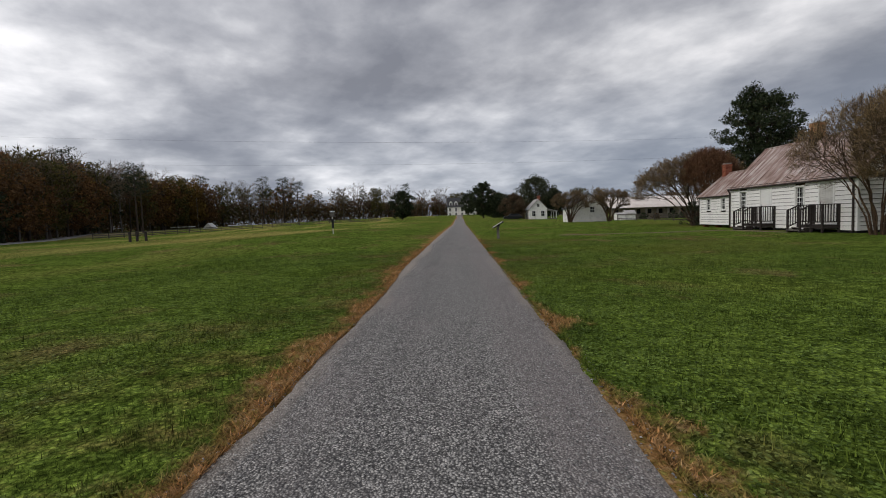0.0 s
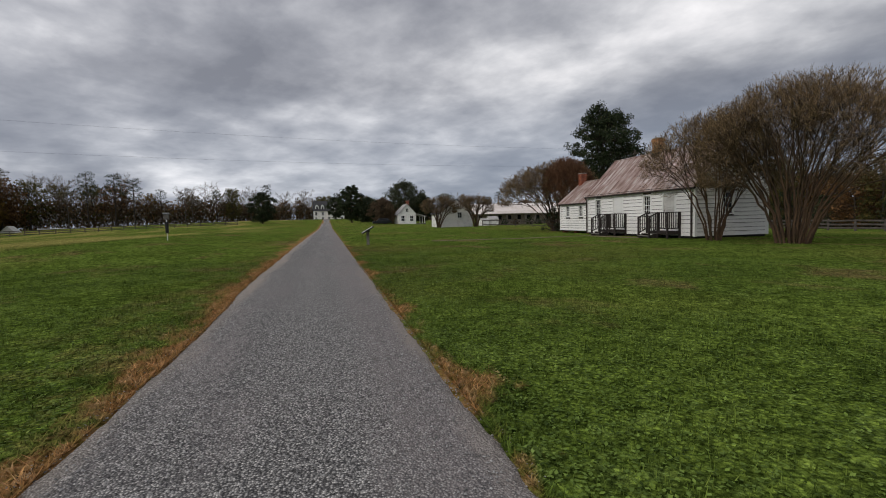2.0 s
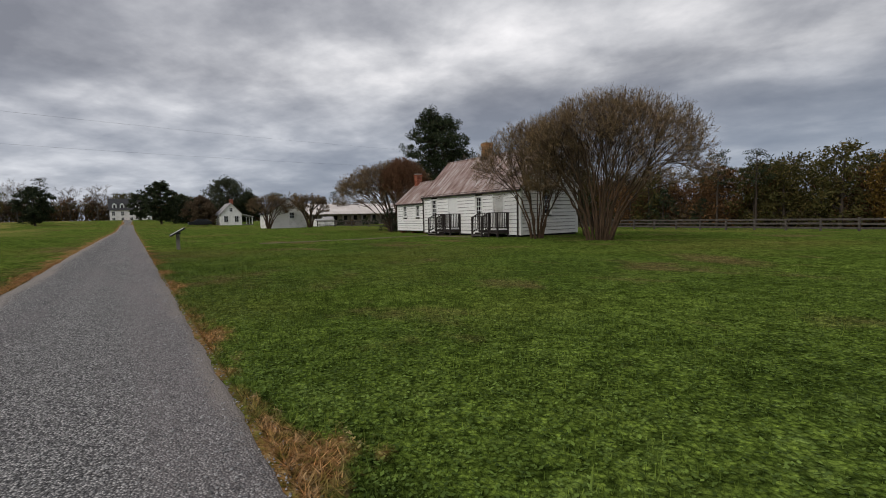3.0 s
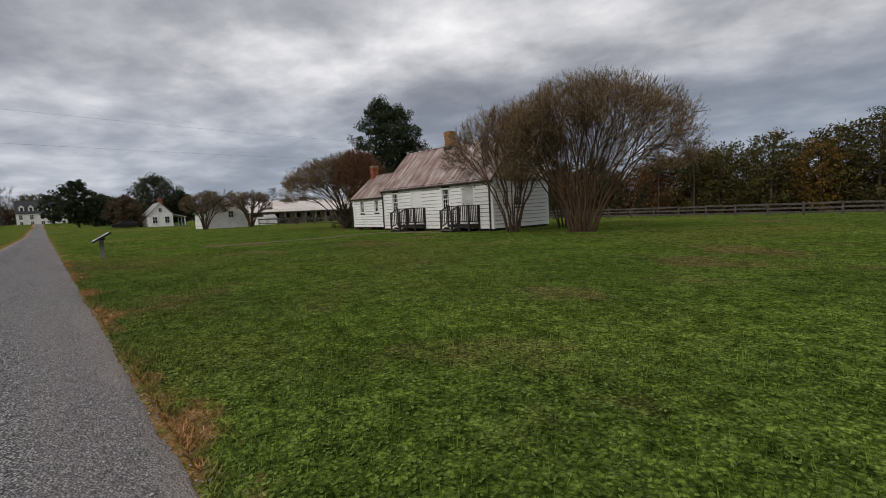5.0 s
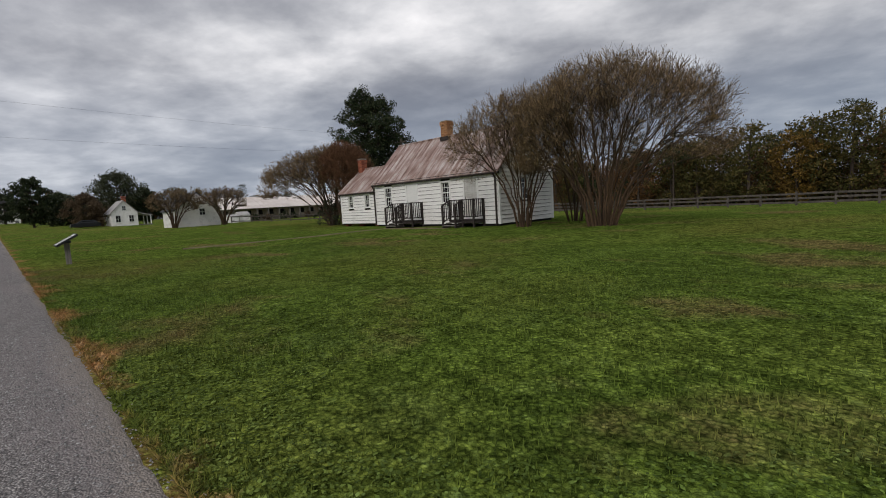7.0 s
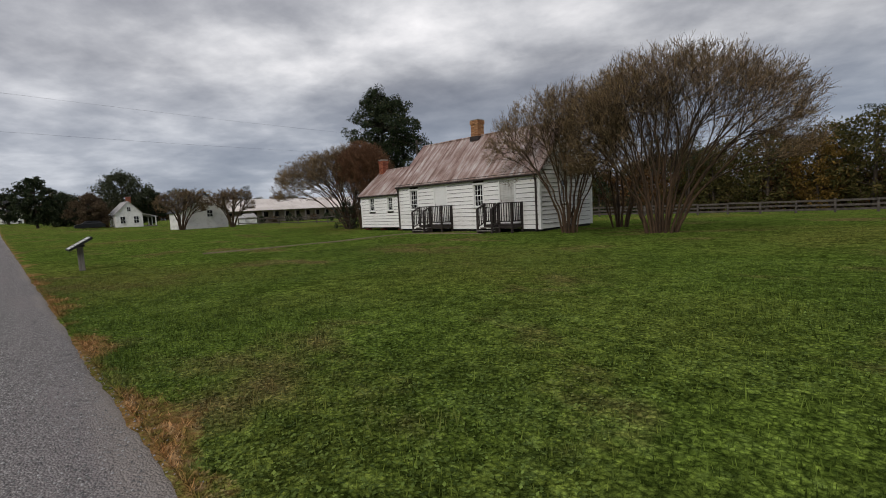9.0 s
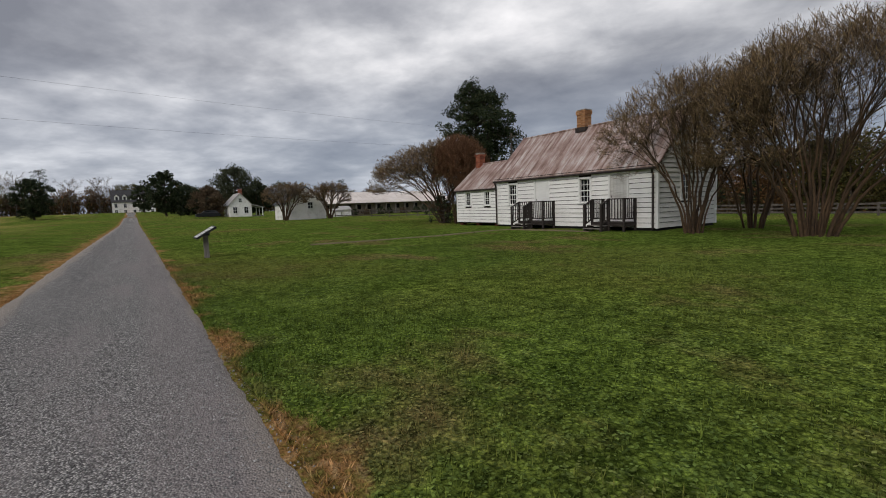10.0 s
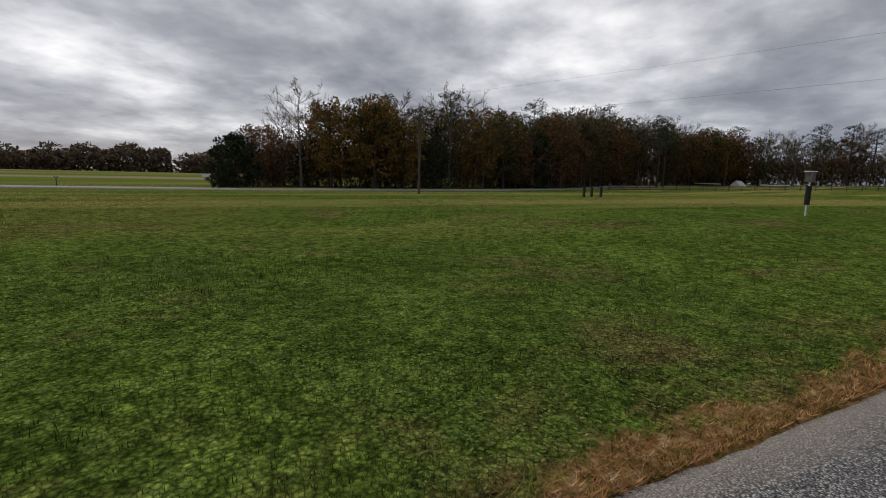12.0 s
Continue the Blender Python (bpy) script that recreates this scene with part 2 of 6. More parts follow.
def mat_blade(kind):
    m, nt, b = material(kind, 0.85, 0, 0.08)
    green, straw, fac, fine, p = lawn_colour(nt)
    r = island(nt)
    if kind == "clover":
        green = mix(nt, 0.18, green, (0.120, 0.190, 0.045))
    tint = ramp(nt, r, [(0.0, (0.28, 0.32, 0.3)), (0.5, (0.95, 0.95, 0.9)), (0.9, (1.4, 1.38, 1.25)), (1.0, (1.7, 1.55, 1.4))])
    if kind == "clover":
        tint = ramp(nt, r, [(0.0, (0.30, 0.34, 0.32)), (0.5, (0.85, 0.88, 0.9)), (1.0, (1.55, 1.55, 1.6))])
    c = mix(nt, 1.0, mix(nt, fac, green, straw), tint, "MULTIPLY")
    link(nt, c, b.inputs["Base Color"])
    return m


def mat_gravel():
    m, nt, b = material("chip_and_tar", 0.9, 0, 0.25)
    p = world_vec(nt)
    v = nt.nodes.new("ShaderNodeTexVoronoi")
    v.inputs["Scale"].default_value = 78.0
    link(nt, p, v.inputs["Vector"])
    bw = nt.nodes.new("ShaderNodeRGBToBW")
    link(nt, v.outputs["Color"], bw.inputs[0])
    chips = ramp(nt, bw.outputs[0], [(0.2, (0.14, 0.137, 0.132)), (0.5, (0.29, 0.282, 0.272)), (0.8, (0.52, 0.505, 0.485))])
    gap = ramp(nt, v.outputs["Distance"], [(0.22, (1.2, 1.2, 1.2)), (0.66, (0.13, 0.13, 0.14))])
    c = mix(nt, 0.9, chips, gap, "MULTIPLY")
    c = mix(nt, 1.0, c, (1.2, 1.195, 1.18), "MULTIPLY")
    # smoother tinted wheel tracks and bare tar patches
    patch = noise_tex(nt, mapping(nt, p, (2, 1, 0), (0, 0, 0), (1.1, 0.22, 1)), 1.0, 5, 0.6)
    c = mix(nt, ramp(nt, patch, [(0.50, (0, 0, 0)), (0.66, (0.55, 0.55, 0.55))]), c, (0.27, 0.24, 0.235))
    # the east wheel track is worn smooth, the west one shows bare tar
    side = nt.nodes.new("ShaderNodeSeparateXYZ")
    link(nt, p, side.inputs[0])
    rut = noise_tex(nt, mapping(nt, p, (4, 3, 0), (0, 0, 0), (3.2, 0.12, 1)), 1.0, 5, 0.6)
    worn = math_node(nt, "MULTIPLY", math_node(nt, "SUBTRACT", math_node(nt, "ADD", side.outputs[0], rut), 1.12), 3.0, True)
    c = mix(nt, math_node(nt, "MULTIPLY", worn, 0.45), c, (0.245, 0.215, 0.21))
    tar = math_node(nt, "SUBTRACT", 1.0, math_node(nt, "MULTIPLY", math_node(nt, "ABSOLUTE", math_node(nt, "ADD", side.outputs[0], 0.35)), 1.6), True)
    holes = math_node(nt, "ADD", noise_tex(nt, mapping(nt, p, (0, 0, 0), (0, 0, 0), (1, 0.6, 1)), 24.0, 4, 0.7),
                      math_node(nt, "ADD", math_node(nt, "MULTIPLY", tar, 0.07), math_node(nt, "MULTIPLY", math_node(nt, "SUBTRACT", rut, 0.5), 0.22)))
    c = mix(nt, ramp(nt, holes, [(0.54, (0, 0, 0)), (0.70, (0.75, 0.75, 0.75))]), c, (0.060, 0.058, 0.062))
    xyz = nt.nodes.new("ShaderNodeSeparateXYZ")
    link(nt, p, xyz.inputs[0])
    edge = math_node(nt, "SUBTRACT", math_node(nt, "ABSOLUTE", math_node(nt, "SUBTRACT", xyz.outputs[0], 0.28)), 1.0)
    dusty = math_node(nt, "MULTIPLY", math_node(nt, "ADD", edge, math_node(nt, "MULTIPLY", math_node(nt, "SUBTRACT", patch, 0.5), 0.8)), 5.0, True)
    c = mix(nt, math_node(nt, "MULTIPLY", dusty, 0.6), c, (0.36, 0.31, 0.26))
    link(nt, c, b.inputs["Base Color"])
    bump(nt, b, v.outputs["Distance"], 0.9, -0.014)
    return m


def mat_stone():
    m, nt, b = material("loose_chippings", 0.85, 0, 0.3)
    c = ramp(nt, island(nt), [(0.0, (0.09, 0.088, 0.086)), (0.45, (0.20, 0.197, 0.193)), (0.85, (0.32, 0.315, 0.31)), (1.0, (0.44, 0.43, 0.42))])
    link(nt, c, b.inputs["Base Color"])
    return m


def mat_paint(name, base=(0.78, 0.78, 0.76), grime=(0.42, 0.41, 0.38), amount=0.5):
    m, nt, b = material(name, 0.6, 0, 0.35)
    v = obj_vec(nt)
    big = noise_tex(nt, mapping(nt, v, scale=(1, 0.35, 1.2)), 1.6, 5, 0.65)
    streak = noise_tex(nt, mapping(nt, v, scale=(6, 1.2, 30)), 1.5, 4, 0.6)
    f = math_node(nt, "ADD", math_node(nt, "MULTIPLY", big, 0.65), math_node(nt, "MULTIPLY", streak, 0.35))
    fac = ramp(nt, f, [(0.50, (0, 0, 0)), (0.72, (amount, amount, amount))])
    c = mix(nt, fac, base, grime)
    c = mix(nt, math_node(nt, "MULTIPLY", obj_random(nt), 0.35), c, mix(nt, 1.0, c, (0.84, 0.84, 0.83), "MULTIPLY"))
    link(nt, c, b.inputs["Base Color"])
    bump(nt, b, streak, 0.25, 0.004)
    return m


def mat_tin_roof():
    m, nt, b = material("weathered_tin_roof", 0.55, 0.25, 0.4)
    v = obj_vec(nt)
    runs = noise_tex(nt, mapping(nt, v, scale=(0.35, 3.2, 0.35)), 1.7, 5, 0.6)
    blotch = noise_tex(nt, v, 1.1, 5, 0.65)
    f = math_node(nt, "ADD", math_node(nt, "MULTIPLY", runs, 0.6), math_node(nt, "MULTIPLY", blotch, 0.4))
    c = ramp(nt, f, [(0.34, (0.15, 0.085, 0.065)), (0.45, (0.29, 0.195, 0.165)), (0.53, (0.42, 0.325, 0.295)), (0.64, (0.60, 0.56, 0.54))])
    link(nt, c, b.inputs["Base Color"])
    bump(nt, b, blotch, 0.2, 0.01)
    return m


def mat_brick(name, a, c2):
    m, nt, b = material(name, 0.9, 0, 0.2)
    r = obj_random(nt)
    n = noise_tex(nt, obj_vec(nt), 18, 4)
    c = ramp(nt, math_node(nt, "ADD", math_node(nt, "MULTIPLY", r, 0.5), math_node(nt, "MULTIPLY", n, 0.5)), [(0.3, a), (0.7, c2)])
    link(nt, c, b.inputs["Base Color"])
    bump(nt, b, n, 0.5, 0.006)
    return m


def mat_glass():
    m, nt, b = material("window_glass", 0.06, 0, 0.5)
    b.inputs["Base Color"].default_value = (0.012, 0.014, 0.016, 1)
    f = noise_tex(nt, obj_vec(nt), 3.0, 2)
    link(nt, ramp(nt, f, [(0.3, (0.008, 0.010, 0.012)), (0.7, (0.022, 0.024, 0.026))]), b.inputs["Base Color"])
    bump(nt, b, f, 0.05, 0.01)
    return m


M_GROUND, M_GRASS, M_CLOVER, M_GRAVEL, M_STONE = mat_ground(), mat_blade("grass_blades"), mat_blade("clover"), mat_gravel(), mat_stone()
M_PAINT = mat_paint("white_lime_paint", (0.82, 0.81, 0.79), (0.34, 0.32, 0.29), 0.75)
M_PAINT_B = mat_paint("worn_white_paint", (0.74, 0.73, 0.71), (0.30, 0.285, 0.26), 0.85)
M_FLAKE = mat_paint("flaking_door_paint", (0.66, 0.65, 0.62), (0.20, 0.175, 0.15), 0.95)
M_TRIM = mat_paint("white_trim_paint", (0.80, 0.80, 0.78), (0.5, 0.5, 0.48), 0.4)
M_TIN = mat_tin_roof()
M_SLATE = mat_mottled("dark_shingle_roof", (0.03, 0.03, 0.032), (0.075, 0.075, 0.08), 2, 14)
M_LIGHTROOF = mat_mottled("pale_metal_roof", (0.30, 0.29, 0.28), (0.50, 0.48, 0.47), 0.4, 3, 0.5)
M_SHEDROOF = mat_mottled("white_sheet_roof", (0.60, 0.53, 0.48), (0.82, 0.76, 0.71), 0.25, 2, 0.45)
M_SHEDWALL = mat_mottled("tan_masonry", (0.20, 0.165, 0.13), (0.34, 0.29, 0.23), 1.2, 12)
M_PORCH = mat_mottled("dark_stained_wood", (0.018, 0.014, 0.013), (0.05, 0.040, 0.036), 4, 40, 0.8, grain=(1, 1, 0.2))
M_GUTTER = mat_mottled("dark_iron_gutter", (0.03, 0.024, 0.022), (0.07, 0.055, 0.05), 5, 40, 0.6, metal=0.3)
M_BRICK = mat_brick("red_brick", (0.20, 0.055, 0.035), (0.36, 0.13, 0.075))
M_BRICK_Y = mat_brick("tan_brick", (0.26, 0.12, 0.055), (0.45, 0.25, 0.13))
M_MORTAR = mat_mottled("mortar", (0.22, 0.20, 0.17), (0.38, 0.35, 0.31), 8, 60)
M_EARTH = mat_mottled("trodden_earth", (0.10, 0.085, 0.038), (0.19, 0.15, 0.085), 2.5, 22)
M_GLASS = mat_glass()
M_DARK = mat_mottled("shadowed_interior", (0.006, 0.006, 0.006), (0.015, 0.015, 0.014), 2, 10)
M_FENCE = mat_mottled("weathered_fence_wood", (0.045, 0.038, 0.033), (0.13, 0.113, 0.10), 4, 40, 0.9)
M_GREYWOOD = mat_mottled("silvered_wood", (0.09, 0.08, 0.07), (0.24, 0.22, 0.195), 5, 50, 0.9, grain=(1, 1, 0.15))
M_POLE = mat_mottled("creosoted_pole", (0.06, 0.048, 0.038), (0.14, 0.115, 0.09), 2, 30, grain=(1, 1, 0.1))
M_BLACK = mat_mottled("black_paint", (0.008, 0.008, 0.009), (0.025, 0.025, 0.026), 5, 60, 0.5)
M_WIRE = mat_mottled("cable_rubber", (0.03, 0.03, 0.032), (0.06, 0.06, 0.065), 4, 40, 0.6)
M_BARK = mat_mottled("smooth_tan_bark", (0.030, 0.020, 0.013), (0.125, 0.075, 0.042), 3, 25, grain=(1, 1, 0.3))
M_TWIG = mat_leaf("bare_twigs", [(0, (0.065, 0.042, 0.026)), (0.5, (0.165, 0.105, 0.056)), (1, (0.38, 0.265, 0.155))])
M_BRANCH = mat_leaf("bare_branches", [(0, (0.040, 0.026, 0.016)), (0.6, (0.085, 0.056, 0.036)), (1, (0.17, 0.12, 0.08))])
M_SEED = mat_leaf("seed_heads", [(0, (0.15, 0.09, 0.034)), (0.6, (0.30, 0.20, 0.075)), (1, (0.45, 0.33, 0.15))])
M_RUST_TWIG = mat_leaf("russet_twigs", [(0, (0.09, 0.042, 0.024)), (1, (0.24, 0.12, 0.065))])
M_CEDAR = mat_leaf("cedar_foliage", [(0, (0.014, 0.022, 0.010)), (0.7, (0.034, 0.050, 0.020)), (0.92, (0.065, 0.080, 0.034)), (1, (0.12, 0.10, 0.055))])
M_DARKBARK = mat_mottled("rough_dark_bark", (0.03, 0.022, 0.017), (0.085, 0.065, 0.05), 3, 25, grain=(1, 1, 0.3))
M_GREYBARK = mat_mottled("grey_bark", (0.07, 0.06, 0.052), (0.17, 0.15, 0.13), 3, 25, grain=(1, 1, 0.3))
M_WOODTWIG = mat_leaf("woodland_twigs", [(0, (0.070, 0.050, 0.035)), (0.7, (0.18, 0.135, 0.10)), (1, (0.32, 0.255, 0.19))], through_light=0.4)
M_OLIVE = mat_leaf("olive_leaves", [(0, (0.055, 0.056, 0.018)), (0.7, (0.13, 0.115, 0.036)), (1, (0.22, 0.16, 0.055))], through_light=0.4)
M_RUST = mat_leaf("rust_leaves", [(0, (0.085, 0.045, 0.022)), (0.7, (0.20, 0.105, 0.047)), (1, (0.34, 0.175, 0.07))], through_light=0.4)
M_GOLD = mat_leaf("golden_leaves", [(0, (0.10, 0.060, 0.016)), (0.7, (0.24, 0.145, 0.035)), (1, (0.40, 0.24, 0.06))], through_light=0.4)
M_BROWN = mat_leaf("brown_thicket", [(0, (0.065, 0.044, 0.028)), (0.7, (0.16, 0.108, 0.068)), (1, (0.28, 0.20, 0.13))], through_light=0.4)
M_GREYGREEN = mat_leaf("grey_green_leaves", [(0, (0.035, 0.042, 0.022)), (0.7, (0.085, 0.095, 0.055)), (1, (0.16, 0.165, 0.11))], through_light=0.4)
M_ASPHALT = mat_mottled("pale_road_asphalt", (0.20, 0.195, 0.19), (0.32, 0.31, 0.30), 0.5, 8)
M_CAR = mat_mottled("dark_car_paint", (0.010, 0.011, 0.013), (0.018, 0.019, 0.022), 1, 10, 0.3)
M_TYRE = mat_mottled("tyre_rubber", (0.012, 0.012, 0.012), (0.03, 0.03, 0.03), 8, 60)
M_PANEL = mat_mottled("sign_panel", (0.55, 0.55, 0.53), (0.70, 0.70, 0.68), 3, 20, 0.4)
M_INK = mat_mottled("printed_ink", (0.05, 0.05, 0.05), (0.12, 0.12, 0.12), 5, 20, 0.4)
M_TARP = mat_mottled("pale_canvas", (0.42, 0.41, 0.39), (0.62, 0.61, 0.58), 3, 20)

# ---- building blocks ----
RNG = random.Random(7)


def part(name, bm, mat, parent=None, label=""):
    """Links a bmesh as one mesh object, under a thing or a part."""
    me = bpy.data.meshes.new(name)
    bm.to_mesh(me)
    bm.free()
    me.materials.append(mat)
    ob = new(name, me)
    if parent is not None:
        ob.parent = parent
    return tagged(ob, label=label)


def thing(name, place, label, category, group="", turn=0.0):
    ob = new(name)
    ob.matrix_world = pose(*place, 0, 0, turn)
    ob.empty_display_size = 0.2
    return tagged(ob, label, category, group)


def mesh_from(name, verts, faces, mat, parent=None, label="", smooth=False):
    """One mesh from arrays of corners and of triangles or quads."""
    me = bpy.data.meshes.new(name)
    v, f = np.asarray(verts, dtype=np.float32), np.asarray(faces, dtype=np.int32)
    n, k = f.shape
    me.vertices.add(len(v))
    me.vertices.foreach_set("co", v.ravel())
    me.loops.add(n * k)
    me.loops.foreach_set("vertex_index", f.ravel())
    me.polygons.add(n)
    me.polygons.foreach_set("loop_start", np.arange(0, n * k, k, dtype=np.int32))
    me.polygons.foreach_set("loop_total", np.full(n, k, dtype=np.int32))
    if smooth:
        me.polygons.foreach_set("use_smooth", np.ones(n, dtype=bool))
    me.update(calc_edges=True)
    me.materials.append(mat)
    ob = new(name, me)
    if parent is not None:
        ob.parent = parent
    return tagged(ob, label=label)


def add_box(bm, x0, x1, y0, y1, z0, z1, bevel=0.0):
    got = bmesh.ops.create_cube(bm, size=1, matrix=Matrix.LocRotScale(
        ((x0 + x1) / 2, (y0 + y1) / 2, (z0 + z1) / 2), None, (abs(x1 - x0), abs(y1 - y0), abs(z1 - z0))))
    if bevel:
        vs = set(got["verts"])
        bmesh.ops.bevel(bm, geom=[e for e in bm.edges if e.verts[0] in vs], offset=bevel, segments=1, affect="EDGES")
    return bm


def box(x0, x1, y0, y1, z0, z1, bevel=0.0):
    return add_box(bmesh.new(), x0, x1, y0, y1, z0, z1, bevel)


def add_beam(bm, a, b, w, h, bevel=0.0):
    """A squared timber from a to b."""
    a, b = Vector(a), Vector(b)
    m = (b - a).to_track_quat("Z", "Y").to_matrix().to_4x4()
    got = bmesh.ops.create_cube(bm, size=1, matrix=Matrix.Translation((a + b) / 2) @ m @ Matrix.Diagonal((w, h, (b - a).length, 1)))
    if bevel:
        vs = set(got["verts"])
        bmesh.ops.bevel(bm, geom=[e for e in bm.edges if e.verts[0] in vs], offset=bevel, segments=1, affect="EDGES")
    return bm


def beam(a, b, w, h, bevel=0.0):
    return add_beam(bmesh.new(), a, b, w, h, bevel)


def rod(points, r, sides=8):
    v, f = [], []
    tube(v, f, [Vector(p) for p in points], [r] * len(points), sides, True)
    bm = bmesh.new()
    vs = [bm.verts.new(p) for p in v]
    for q in f:
        bm.faces.new([vs[i] for i in q])
    return bm


def tube(v, f, pts, radii, sides, quads=False):
    """Adds a tapering tube along pts to the lists."""
    base = len(v)
    n = len(pts)
    for i, p in enumerate(pts):
        d = pts[min(i + 1, n - 1)] - pts[max(i - 1, 0)]
        a = d.cross(Vector((0.31, 0.87, 0.38)))
        if a.length < 1e-6:
            a = d.cross(Vector((1, 0, 0)))
        a.normalize()
        b = d.cross(a).normalized()
        for k in range(sides):
            t = 2 * math.pi * k / sides
            v.append(p + (a * math.cos(t) + b * math.sin(t)) * radii[i])
    for i in range(n - 1):
        for k in range(sides):
            q = (base + i * sides + k, base + i * sides + (k + 1) % sides, base + (i + 1) * sides + (k + 1) % sides, base + (i + 1) * sides + k)
            if quads:
                f.append(q)
            else:
                f.append((q[0], q[1], q[2]))
                f.append((q[0], q[2], q[3]))


def drive_west(y):
    """The drive's western edge: it widens a little on the way."""
    t = np.clip((y - 10) / 6, 0, 1)
    return ROAD_L + 0.04 - 0.20 * t * t * (3 - 2 * t)


def ground_z(x, y):
    """The lie of the land: level round the drive, falling gently to both sides."""
    def ease(t):
        t = min(max(t, 0.0), 1.0)
        return t * t * (3 - 2 * t)
    z = -0.55 * ease((x - 24) / 20) - 2.1 * ease((x - 48) / 34) * (1 - ease((y - 60) / 40)) - 0.8 * ease((-x - 30) / 35)
    z += 0.9 * ease((y - 90) / 60) * (1 - ease((x - 12) / 30)) 
    z += 1.7 * ease((y - 155) / 60) * (1 - ease((abs(x) - 60) / 80))
    z += 0.5 * math.exp(-((x + 9.5) / 5.5) ** 2) * ease((y - 19) / 11) * (1 - ease((y - 45) / 40))
    return z


# ---- ground, drive, lane ----
def axis_steps(lo, hi, fine_lo, fine_hi, fine, grow=1.18):
    mid = list(np.arange(fine_lo, fine_hi + 1e-6, fine))
    right, s = [], fine
    p = fine_hi
    while p < hi:
        s *= grow
        p += s
        right.append(min(p, hi))
    left, s, p = [], fine, fine_lo
    while p > lo:
        s *= grow
        p -= s
        left.append(max(p, lo))
    return np.array(left[::-1] + mid + right)


def build_ground():
    xs, ys = axis_steps(-3000, 3000, -14, 26, 0.5), axis_steps(-3000, 3500, -6, 44, 0.5)
    nx, ny = len(xs), len(ys)
    verts = []
    for y in ys:
        for x in xs:
            z = ground_z(x, y)
            if abs(x) < 200 and abs(y) < 300:
                z += 0.03 * noise.noise(Vector((x * 0.35, y * 0.35, 0))) * min(1, max(0, (abs(x - 0.2) - 1.1) / 2))
            if abs(x - 0.28) < 1.1:
                z -= 0.02
            verts.append((x, y, z))
    i = np.arange(nx * ny).reshape(ny, nx)
    faces = np.stack([i[:-1, :-1].ravel(), i[:-1, 1:].ravel(), i[1:, 1:].ravel(), i[1:, :-1].ravel()], 1)
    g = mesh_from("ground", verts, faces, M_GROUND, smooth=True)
    tagged(g, "green mown lawn with brown worn patches", "ground", kind="structure")


def build_drive():
    ys = list(np.arange(-10, 60, 0.1)) + list(np.arange(60, ROAD_END, 3.0))
    cuts = (0.0, 0.018, 0.05, 0.2, 0.35, 0.5, 0.65, 0.8, 0.95, 0.982, 1.0)
    cols = len(cuts)
    verts, faces = [], []
    for y in ys:
        wl = 0.05 * noise.noise(Vector((3.1, y * 0.9, 0))) + 0.03 * noise.noise(Vector((9.1, y * 5.1, 0)))
        wr = 0.05 * noise.noise(Vector((6.7, y * 0.9, 5))) + 0.03 * noise.noise(Vector((1.1, y * 5.1, 5)))
        for k, t in enumerate(cuts):
            x = (drive_west(y) + wl) * (1 - t) + (ROAD_R - 0.06 + wr) * t
            rim = min(k, cols - 1 - k)
            z = ground_z(x, y) + (-0.03, 0.006, 0.014, 0.02)[min(rim, 3)] + 0.02 * (1 - (2 * t - 1) ** 2)
            verts.append((float(x), y, z))
    n = len(ys)
    i = np.arange(n * cols).reshape(n, cols)
    faces = np.stack([i[:-1, :-1].ravel(), i[:-1, 1:].ravel(), i[1:, 1:].ravel(), i[1:, :-1].ravel()], 1)
    d = mesh_from("road", verts, faces, M_GRAVEL, smooth=True)
    tagged(d, "narrow grey chip-sealed drive with worn wheel tracks", "drive", kind="structure")


def build_lane():
    line = [(-92, -160), (-74, -50), (-67, -4), (-64, 22), (-71, 62), (-88, 100), (-118, 150)]
    verts = []
    pts = []
    for (a, b) in zip(line, line[1:]):
        for s in range(8):
            pts.append(Vector((*a, 0)).lerp(Vector((*b, 0)), s / 8))
    for k, p in enumerate(pts):
        d = (pts[min(k + 1, len(pts) - 1)] - pts[max(k - 1, 0)]).normalized()
        side = Vector((d.y, -d.x, 0)) * 2.9
        for q, dz in ((p - side, -0.05), (p - side * 0.97, 0.09), (p + side * 0.97, 0.09), (p + side, -0.05)):
            verts.append((q.x, q.y, ground_z(q.x, q.y) + dz))
    n = len(pts)
    i = np.arange(n * 4).reshape(n, 4)
    faces = np.stack([i[:-1, :-1].ravel(), i[:-1, 1:].ravel(), i[1:, 1:].ravel(), i[1:, :-1].ravel()], 1)
    tagged(mesh_from("road", verts, faces, M_ASPHALT), "pale asphalt lane along the wood's edge", "road", kind="structure")


